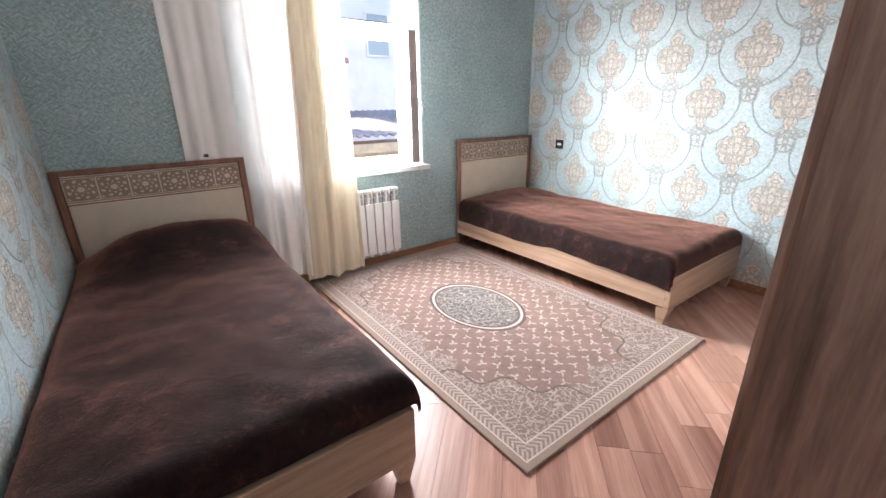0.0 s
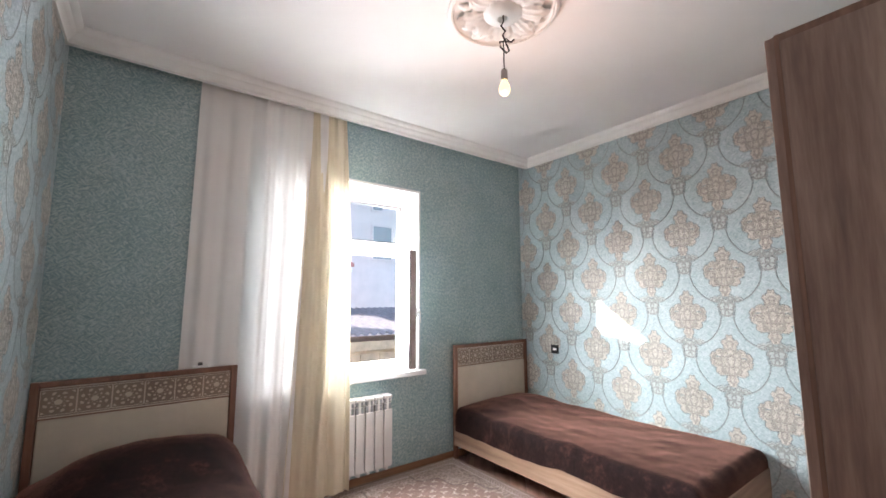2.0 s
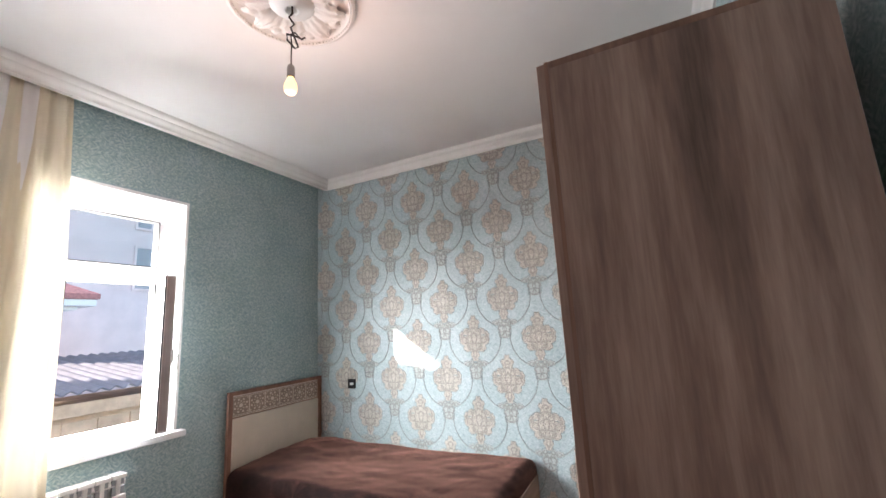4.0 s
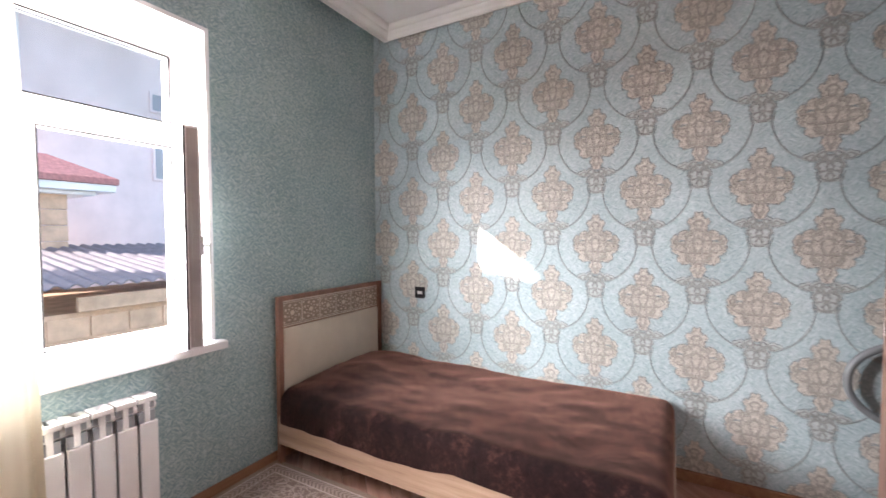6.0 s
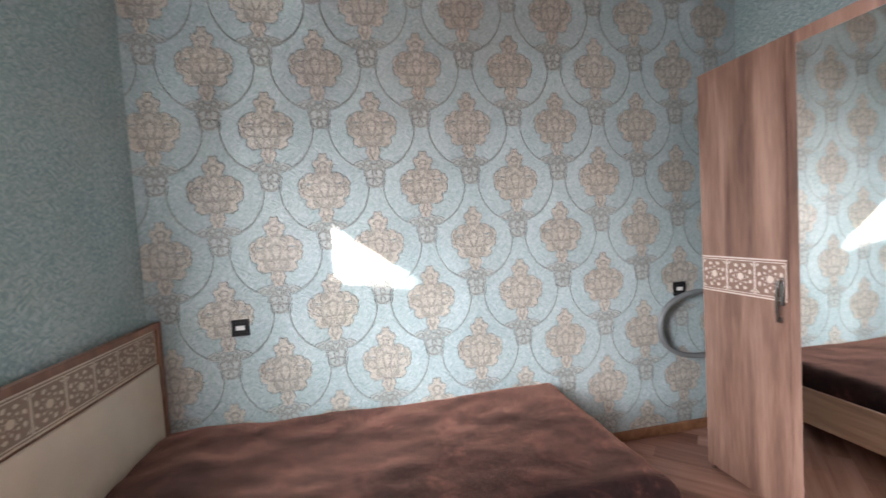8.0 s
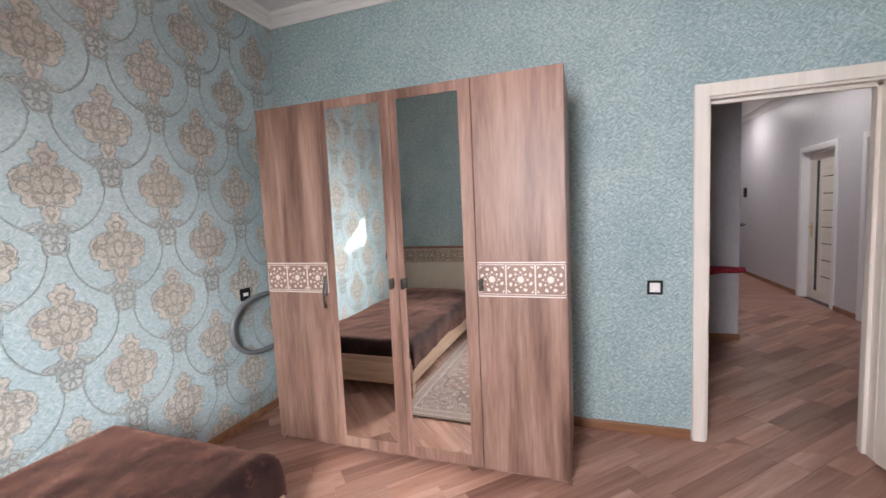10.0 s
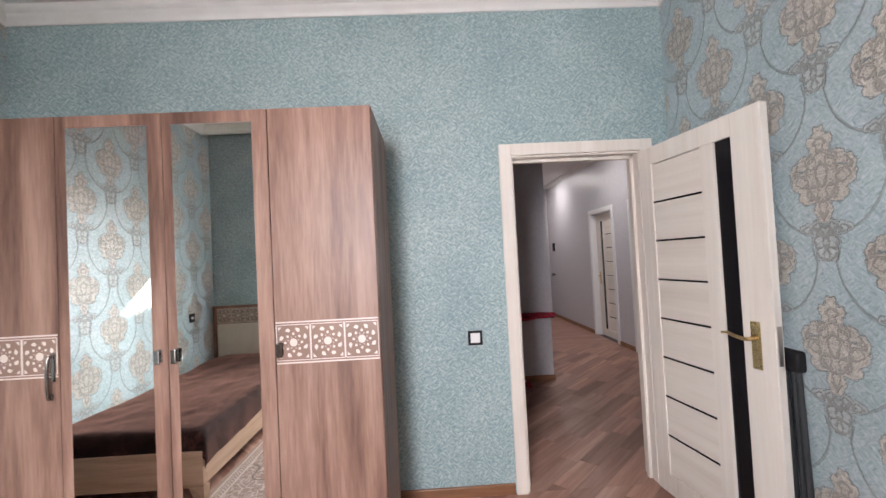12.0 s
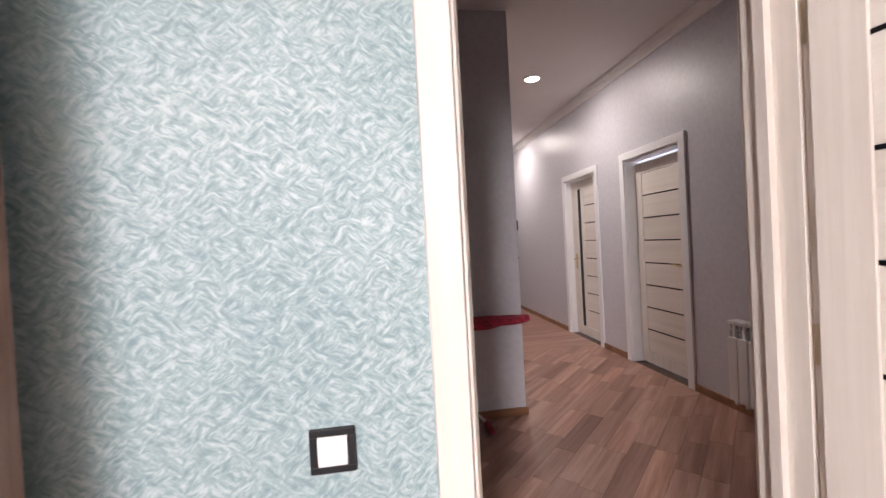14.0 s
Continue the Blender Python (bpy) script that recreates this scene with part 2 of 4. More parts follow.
M_WALNUT_RED = wood("reddish_walnut_edge", (0.12, 0.055, 0.035), (0.20, 0.095, 0.06), (0.28, 0.14, 0.09), "z", 0.4)
M_BED_X = wood("light_walnut_x", (0.21, 0.13, 0.088), (0.36, 0.24, 0.165), (0.48, 0.34, 0.25), "x", 0.4, 11.0)
M_BED_Y = wood("light_walnut_y", (0.21, 0.13, 0.088), (0.36, 0.24, 0.165), (0.48, 0.34, 0.25), "y", 0.4, 11.0)
M_CREAM = plain("cream_leatherette", (0.55, 0.48, 0.39), 0.45, vary=0.04, relief=0.25, fine=300)
M_LATTICE = plain("pale_lattice_print", (0.70, 0.62, 0.57), 0.4, vary=0.03)
M_CARVED = plain("carved_lattice_paint", (0.62, 0.53, 0.43), 0.45, vary=0.05)
M_CARVED_BACK = plain("carved_ground", (0.27, 0.20, 0.155), 0.5)
M_PRINT = plain("brown_print", (0.27, 0.17, 0.135), 0.4)
M_DOOR = wood("whitened_larch", (0.68, 0.62, 0.56), (0.75, 0.695, 0.635), (0.79, 0.745, 0.69), "x", 0.4, 16.0)
M_DOOR_Z = wood("whitened_larch_upright", (0.68, 0.62, 0.56), (0.75, 0.695, 0.635), (0.79, 0.745, 0.69), "z", 0.4, 16.0)
M_BLACKGLASS = plain("black_glass", (0.008, 0.008, 0.010), 0.16, vary=0.0, relief=0.0, Specular_IOR_Level=0.2)
M_HINGE = plain("satin_brass", (0.66, 0.56, 0.40), 0.5, 0.5, relief=0.01)
M_BRASS = plain("worn_brass", (0.62, 0.47, 0.24), 0.28, 1.0, relief=0.01)
M_STEEL = plain("brushed_steel", (0.55, 0.54, 0.52), 0.3, 1.0)
M_GEAR_SHADE = plain("gear_and_edge_shade", (0.42, 0.385, 0.375), 0.45, 0.4)
M_CHROME = plain("dark_chrome", (0.30, 0.28, 0.27), 0.22, 1.0)
M_SOCKET = plain("black_plastic", (0.012, 0.012, 0.014), 0.5, Specular_IOR_Level=0.25)
M_WHITE = plain("white_plastic", (0.78, 0.78, 0.78), 0.3, vary=0.01)
M_RAD = plain("radiator_enamel", (0.78, 0.77, 0.76), 0.3, vary=0.02)
M_RAD_DARK = plain("radiator_inside", (0.32, 0.34, 0.36), 0.5)
M_GREYTUBE = plain("grey_plastic_tube", (0.16, 0.17, 0.18), 0.35)
M_WIRE = plain("black_cable", (0.03, 0.02, 0.018), 0.5)
M_RED = plain("red_checked_cotton", (0.42, 0.02, 0.05), 0.85, vary=0.35, scale=38, relief=0.6)
M_DARKSTEEL = plain("dark_painted_steel", (0.045, 0.05, 0.055), 0.35, 0.3)


def mirror_material():
    k = Nodes("silvered_mirror")
    return k.done((0.86, 0.88, 0.87), 0.015, None, 1.0)


def glass_material(name="window_glass", tint=(0.93, 0.95, 0.95)):
    k = Nodes(name)
    g = k.n("BsdfGlossy", 0, None, Color=(1, 1, 1, 1), Roughness=0.02)
    t = k.n("BsdfTransparent", 0, None, Color=(*tint, 1))
    f = k.n("Fresnel", 0, None, IOR=1.45)
    mx = k.n("MixShader", 0, None, i0=f, i1=t, i2=g)
    k.t.links.new(mx, k.out.inputs[0])
    return k.mat


def cloth(name, color, trans, seed=0.0):
    k = Nodes(name)
    c = k.coord()
    weave = k.noise(k.mapped(c, (900, 900, 500)), 1.0, 2)
    big = k.noise(c, 4.0 + seed, 3)
    col = k.mix(big, tuple(v * 0.93 for v in color), color)
    d = k.n("BsdfDiffuse", 0, None, Color=col, Normal=k.bump(weave, 0.2, 0.001))
    t = k.n("BsdfTranslucent", 0, None, Color=col)
    k.t.links.new(k.n("MixShader", 0, None, i0=trans, i1=d, i2=t), k.out.inputs[0])
    return k.mat


def blanket_material():
    k = Nodes("brown_plush")
    c = k.coord()
    soft = k.noise(c, 5.0, 5, 0.6, dist=0.8)
    brushed = k.noise(k.mapped(c, (5, 7, 5)), 1.0, 5, 0.68, dist=0.6)
    pile = k.noise(c, 260.0, 2)
    tuft = k.noise(c, 42.0, 4, 0.7, dist=0.4)
    f = k.m("ADD", k.m("MULTIPLY", soft, 0.36), k.m("ADD", k.m("MULTIPLY", brushed, 0.36), k.m("MULTIPLY", tuft, 0.28)))
    col = k.ramp(f, (0.41, (0.006, 0.0022, 0.0026)), (0.52, (0.018, 0.0064, 0.0064)), (0.63, (0.08, 0.031, 0.025)))
    h = k.m("ADD", k.m("MULTIPLY", pile, 0.3), f)
    return k.done(col, 0.85, k.bump(h, 0.7, 0.012), 0.0, Sheen_Weight=0.62, Sheen_Roughness=0.3, Sheen_Tint=(0.85, 0.42, 0.32), Specular_IOR_Level=0.2)


M_MIRROR, M_GLASS, M_BLANKET = mirror_material(), glass_material(), blanket_material()
M_TULLE = cloth("white_curtain_cloth", (0.84, 0.83, 0.815), 0.055)
M_DRAPE = cloth("cream_curtain_cloth", (0.76, 0.69, 0.54), 0.08, 1.0)


def glow(name, color, strength):
    k = Nodes(name)
    return k.done((0.12, 0.11, 0.1), 0.4, None, None, Emission_Color=color, Emission_Strength=strength)


M_BULB = glow("lit_bulb", (1.0, 0.6, 0.24), 0.62)
M_LED = glow("led_diffuser", (1.0, 0.93, 0.85), 6.0)

# ---- building helpers ----


def box(bm, x0, x1, y0, y1, z0, z1, bevel=0.0, segs=2):
    r = bmesh.ops.create_cube(bm, size=1.0, matrix=Matrix.Translation(((x0 + x1) / 2, (y0 + y1) / 2, (z0 + z1) / 2)) @ Matrix.Diagonal((x1 - x0, y1 - y0, z1 - z0, 1)))
    if bevel:
        es = {e for v in r["verts"] for e in v.link_edges}
        bmesh.ops.bevel(bm, geom=list(es), offset=bevel, segments=segs, profile=0.5, affect="EDGES")


def boxes(*specs, bevel=0.0, segs=2):
    bm = bmesh.new()
    for s in specs:
        box(bm, *s, bevel=bevel, segs=segs)
    return bm


def mesh_of(name, bm, material, smooth=None):
    me = bpy.data.meshes.new(name)
    bmesh.ops.recalc_face_normals(bm, faces=bm.faces)
    if smooth is not None:
        for f in bm.faces:
            f.smooth = True
        for e in bm.edges:
            e.smooth = len(e.link_faces) == 2 and e.calc_face_angle(0) < radians(smooth)
    bm.to_mesh(me)
    bm.free()
    me.materials.append(material)
    return me


def part(name, bm, material, parent=None, label="", smooth=None):
    ob = new(name, mesh_of(name, bm, material, smooth))
    if parent:
        ob.parent = parent
    return tagged(ob, label)


def thing(name, label, category, place=(0, 0, 0), rz=0, group=""):
    ob = new(name)
    ob.matrix_world = pose(*place, 0, 0, rz)
    return tagged(ob, label, category, group)


def structure(name, bm, material, label, category, smooth=None):
    return tagged(part(name, bm, material, None, "", smooth), label, category, "", "structure")


def tube(bm, pts, r, n=10, r2=None):
    """A round tube through the points."""
    rings = []
    up = Vector((0.3, 0.2, 1)).normalized()
    for i, p in enumerate(pts):
        p = Vector(p)
        a, b = Vector(pts[max(i - 1, 0)]), Vector(pts[min(i + 1, len(pts) - 1)])
        d = (b - a).normalized()
        s = d.cross(up).normalized()
        w = s.cross(d)
        rr = r if r2 is None else r + (r2 - r) * i / (len(pts) - 1)
        rings.append([bm.verts.new(p + rr * (math.cos(t) * s + math.sin(t) * w)) for t in (2 * math.pi * j / n for j in range(n))])
    for a, b in zip(rings, rings[1:]):
        for j in range(n):
            bm.faces.new((a[j], a[(j + 1) % n], b[(j + 1) % n], b[j]))
    bm.faces.new(rings[0])
    bm.faces.new(rings[-1])


def lathe(bm, prof, n=32, centre=(0, 0, 0)):
    """Turns a profile of (radius, z) round the z axis."""
    cx, cy, cz = centre
    rings = [[bm.verts.new((cx + r * math.cos(2 * math.pi * j / n), cy + r * math.sin(2 * math.pi * j / n), cz + z)) for j in range(n)] for r, z in prof]
    for a, b in zip(rings, rings[1:]):
        for j in range(n):
            bm.faces.new((a[j], a[(j + 1) % n], b[(j + 1) % n], b[j]))
    bm.faces.new(rings[0])
    bm.faces.new(rings[-1])


def sheet(bm, nu, nv, f):
    """A grid of points f(u, v), u and v from 0 to 1."""
    g = [[bm.verts.new(f(i / nu, j / nv)) for j in range(nv + 1)] for i in range(nu + 1)]
    for i in range(nu):
        for j in range(nv):
            bm.faces.new((g[i][j], g[i + 1][j], g[i + 1][j + 1], g[i][j + 1]))


def extrude_profile(bm, prof, start, end, mitre0=0.0, mitre1=0.0):
    """A moulding: a profile of (out, z) along a straight wall line; out is to the left of the way."""
    a, b = Vector(start), Vector(end)
    d = (b - a).normalized()
    left = Vector((-d.y, d.x, 0))
    ra = [bm.verts.new(a + left * o + Vector((0, 0, z)) + d * o * mitre0) for o, z in prof]
    rb = [bm.verts.new(b + left * o + Vector((0, 0, z)) - d * o * mitre1) for o, z in prof]
    n = len(prof)
    for j in range(n):
        bm.faces.new((ra[j], ra[(j + 1) % n], rb[(j + 1) % n], rb[j]))
    bm.faces.new(ra)
    bm.faces.new(rb)


# ---- the room ----
XW, XE, YS, YN, ZC = -0.49, 3.355, -0.33, 3.10, 2.93
WX0, WX1, WZ0, WZ1 = 0.74, 2.03, 0.80, 2.41
DX0, DX1, DZ = -0.31, 0.472, 1.97
HX, HY = -1.76, -7.25

structure("wall_north", boxes((XW - 0.2, WX0, YN, YN + 0.36, -0.05, 3.1), (WX1, XE + 0.2, YN, YN + 0.36, -0.05, 3.1), (WX0, WX1, YN, YN + 0.36, -0.05, WZ0 - 0.03), (WX0, WX1, YN, YN + 0.36, WZ1, 3.1)), M_PLAIN_Y, "teal brushed wallpaper on the window wall", "wall")
structure("wall_east", boxes((XE, XE + 0.2, YS - 0.2, YN, -0.05, 3.1)), M_DAMASK_E, "teal wall paper with beige damask medallions", "wall")
SKEW = 0.07  # the west wall runs slightly out of square


def skewed(bm):
    for v in bm.verts:
        v.co.x += SKEW * (v.co.y - YS) / (YN - YS)
    return bm


structure("wall_west", skewed(boxes((XW - 0.2, XW, YS, YN, -0.05, 3.1))), M_DAMASK_W, "teal wall paper with beige damask medallions beside the door", "wall")
structure("wall_south", boxes((XW - 0.2, DX0 - 0.02, YS - 0.14, YS, -0.05, 3.1), (DX1 + 0.02, XE, YS - 0.14, YS, -0.05, 3.1), (DX0 - 0.02, DX1 + 0.02, YS - 0.14, YS, DZ + 0.02, 3.1)), M_PLAIN_Y, "teal brushed wallpaper on the door wall", "wall")
structure("ceiling", boxes((XW - 0.2, XE + 0.2, YS - 0.1, YN + 0.3, ZC, ZC + 0.1)), M_CEIL, "plain white painted ceiling", "ceiling")

CORNICE = [(0.0, 2.845), (0.012, 2.845), (0.014, 2.856), (0.02, 2.866), (0.034, 2.874), (0.046, 2.886), (0.05, 2.894), (0.058, 2.897), (0.07, 2.906), (0.078, 2.916), (0.08, ZC + 0.01), (0.0, ZC + 0.01)]
YP = YN - 0.13  # face of the curtain pelmet
for nm, a, b, m0, m1 in (("trim_1", (XE, YS, 0), (XE, YP, 0), 1, 1), ("trim_2", (XW + SKEW, YP, 0), (XW, YS, 0), 1, 1), ("trim_3", (XW, YS, 0), (XE, YS, 0), 1, 1), ("trim_4", (XE, YP, 0), (XW, YP, 0), 1, 1)):
    bm = bmesh.new()
    extrude_profile(bm, CORNICE, a, b, m0, m1)
    structure(nm, bm, M_PLASTER, "white moulded plaster cornice under the ceiling", "cornice", 40)
structure("trim_5", boxes((XW, XE, YP, YP + 0.025, 2.845, ZC)), M_PLASTER, "white pelmet board hiding the curtain track", "pelmet")

for nm, s in (("baseboard_1", (XW, XE, YN - 0.018, YN, 0.0, 0.062)), ("baseboard_2", (XE - 0.018, XE, YS, YN - 0.02, 0.0, 0.062)), ("baseboard_3", (XW, XW + 0.018, YS + 0.02, YN - 0.02, 0.0, 0.062)), ("baseboard_4", (DX1 + 0.075, XE - 0.02, YS, YS + 0.018, 0.0, 0.062))):
    bm = boxes(s, bevel=0.006)
    structure(nm, skewed(bm) if nm == "baseboard_3" else bm, M_BASE, "reddish-brown wooden baseboard", "baseboard")

# ---- window ----
win = structure("window_1", boxes((WX0, WX1, YN + 0.18, YN + 0.245, WZ0 + 0.02, WZ0 + 0.085), (WX0, WX1, YN + 0.18, YN + 0.245, WZ1 - 0.145, WZ1 - 0.02), (WX0, WX0 + 0.065, YN + 0.18, YN + 0.245, WZ0 + 0.085, WZ1 - 0.145), (WX1 - 0.105, WX1 - 0.02, YN + 0.18, YN + 0.245, WZ0 + 0.085, WZ1 - 0.145), (WX0 + 0.065, WX1 - 0.105, YN + 0.18, YN + 0.245, 1.81, 1.94), (1.33, 1.42, YN + 0.18, YN + 0.245, WZ0 + 0.085, 1.81), bevel=0.004), M_PVC, "white plastic window with one casement open inward", "window")
part("reveal", boxes((WX1 - 0.02, WX1, YN, YN + 0.18, WZ0 + 0.02, WZ1 - 0.02), (WX0, WX0 + 0.02, YN, YN + 0.18, WZ0 + 0.02, WZ1 - 0.02), (WX0, WX1, YN, YN + 0.18, WZ1 - 0.02, WZ1)), M_PVC, win)
part("window_sill", boxes((WX0 - 0.04, WX1 + 0.035, YN - 0.06, YN + 0.18, WZ0 - 0.025, WZ0 + 0.018), bevel=0.008), M_PVC, win)
# fixed panes with their black seals
for x0, x1, z0, z1 in ((WX0 + 0.065, WX1 - 0.105, 1.94, WZ1 - 0.145), (WX0 + 0.065, 1.33, WZ0 + 0.085, 1.81)):
    p = part("pane", boxes((x0, x1, YN + 0.205, YN + 0.217, z0, z1)), M_GLASS, win)
    p.visible_shadow = False
for x0, x1, z0, z1 in ((WX0 + 0.065, WX1 - 0.105, 1.94, WZ1 - 0.145), (WX0 + 0.065, 1.33, WZ0 + 0.085, 1.81), (1.42, WX1 - 0.105, WZ0 + 0.085, 1.81)):
    part("seal", boxes((x0, x1, YN + 0.176, YN + 0.18, z0 - 0.006, z0), (x0, x1, YN + 0.176, YN + 0.18, z1, z1 + 0.006), (x0 - 0.006, x0, YN + 0.176, YN + 0.18, z0 - 0.006, z1 + 0.006), (x1, x1 + 0.006, YN + 0.176, YN + 0.18, z0 - 0.006, z1 + 0.006)), M_GASKET, win)
# open casement, hinged on its right edge
SW, SZ0, SZ1 = 0.54, WZ0 + 0.085, 1.815
sash = part("casement", boxes((-SW, -SW + 0.06, -0.03, 0.03, SZ0, SZ1), (-0.06, 0.0, -0.03, 0.03, SZ0, SZ1), (-SW + 0.06, -0.06, -0.03, 0.03, SZ0, SZ0 + 0.06), (-SW + 0.06, -0.06, -0.03, 0.03, SZ1 - 0.06, SZ1), bevel=0.005), M_PVC, win, "white casement standing open")
sash.matrix_basis = pose(WX1 - 0.075, YN + 0.15, 0, 0, 0, 66)
sp = part("casement_pane", boxes((-SW + 0.06, -0.06, -0.006, 0.006, SZ0 + 0.06, SZ1 - 0.06)), M_GLASS, sash)
# locking gear on a wide dark strip that paints the edge's shaded side
part("edge_gear", boxes((-SW - 0.002, -SW, -0.024, 0.016, SZ0 + 0.012, SZ1 - 0.012), (-SW - 0.006, -SW - 0.002, -0.014, 0.004, SZ0 + 0.03, SZ1 - 0.03), *[(-SW - 0.012, -SW - 0.006, -0.009, -0.001, z - 0.012, z + 0.012) for z in (1.02, 1.36, 1.7)], bevel=0.0006), M_GEAR_SHADE, sash, "steel locking gear, with the edge's shade in its dark colour")
part("casement_seal", boxes((-SW - 0.002, -SW, 0.02, 0.028, SZ0 + 0.005, SZ1 - 0.005)), M_GASKET, sash)
hb = boxes((-SW + 0.018, -SW + 0.042, -0.042, -0.03, 1.28, 1.36), (-SW + 0.024, -SW + 0.036, -0.06, -0.042, 1.314, 1.326), (-SW + 0.024, -SW + 0.036, -0.07, -0.06, 1.24, 1.33), bevel=0.003)
part("handle", hb, M_STEEL, sash, "grey metal window handle")

# ---- radiator ----


def radiator(label, place, rz, n, pitch=0.08, h=0.57):
    rad = thing("radiator", label, "radiator", place, rz)
    for i in range(n):
        x = (i - (n - 1) / 2) * pitch
        s = part("section", boxes((x - 0.036, x + 0.036, -0.045, -0.03, 0.03, h - 0.11), (x - 0.012, x + 0.012, -0.03, 0.04, 0.0, h), (x - 0.037, x + 0.037, -0.04, 0.04, h - 0.025, h), (x - 0.036, x + 0.036, 0.03, 0.042, 0.03, h - 0.03), bevel=0.005), M_RAD, rad)
        part("fin", boxes((x - 0.033, x + 0.033, -0.028, -0.016, h - 0.115, h - 0.065), (x - 0.033, x + 0.033, -0.022, -0.01, h - 0.06, h - 0.028), bevel=0.004), M_RAD_DARK, s)
    for z in (0.03, h - 0.05):
        bm = bmesh.new()
        tube(bm, [(-n * pitch / 2, 0, z), (n * pitch / 2, 0, z)], 0.02, 12)
        part("manifold", bm, M_RAD, rad)
    return rad


radiator("white aluminium radiator under the window sill", (1.305, YN - 0.06, 0.095), 0, 10)

# ---- curtains ----


def curtain(name, label, mat, x0, x1, bx0, bx1, y, ztop, zbot, folds, depth, seed):
    """A hanging curtain: it drops from behind the pelmet, in front of sill and radiator, and behind the headboard."""
    def f(u, v):
        x = (x0 + (x1 - x0) * u) * (1 - v) + (bx0 + (bx1 - bx0) * u) * v
        ph = folds * 2 * math.pi * (u + 0.05 * noise.noise((u * 3, seed, v * 0.7)))
        free = min(1, max(0, (x - 0.56) / 0.12))
        free = free * free * (3 - 2 * free)
        a = depth * (0.4 + 0.6 * free) * (0.55 + 0.6 * v + 0.5 * noise.noise((u * 4 + seed, v, 3.1)))
        line = 3.08 + (y + (3.04 - y) * max(0, 1 - v / 0.35) - 3.08) * free
        yy = line + a * math.sin(ph) + 0.35 * a * math.sin(2.3 * ph + seed)
        z = ztop + (zbot - ztop) * v + (0.012 * math.sin(ph * 0.5 + seed) if v > 0.97 else 0)
        return (x + 0.25 * a * math.cos(ph) * min(1, 4 * v + 0.2), min(yy, YN - 0.004), z)
    bm = bmesh.new()
    sheet(bm, int(folds * 18), 48, f)
    return tagged(part(name, bm, mat, None, "", 80), label, "curtain")


curtain("curtain", "long white sheer curtain in soft folds", M_TULLE, 0.25, 1.12, 0.22, 1.10, 2.968, 2.90, 0.10, 6, 0.024, 1.7)
curtain("curtain", "cream curtain gathered beside the window", M_DRAPE, 0.97, 1.27, 0.84, 1.32, 2.935, 2.90, 0.06, 3.5, 0.02, 5.2)

# ---- beds ----


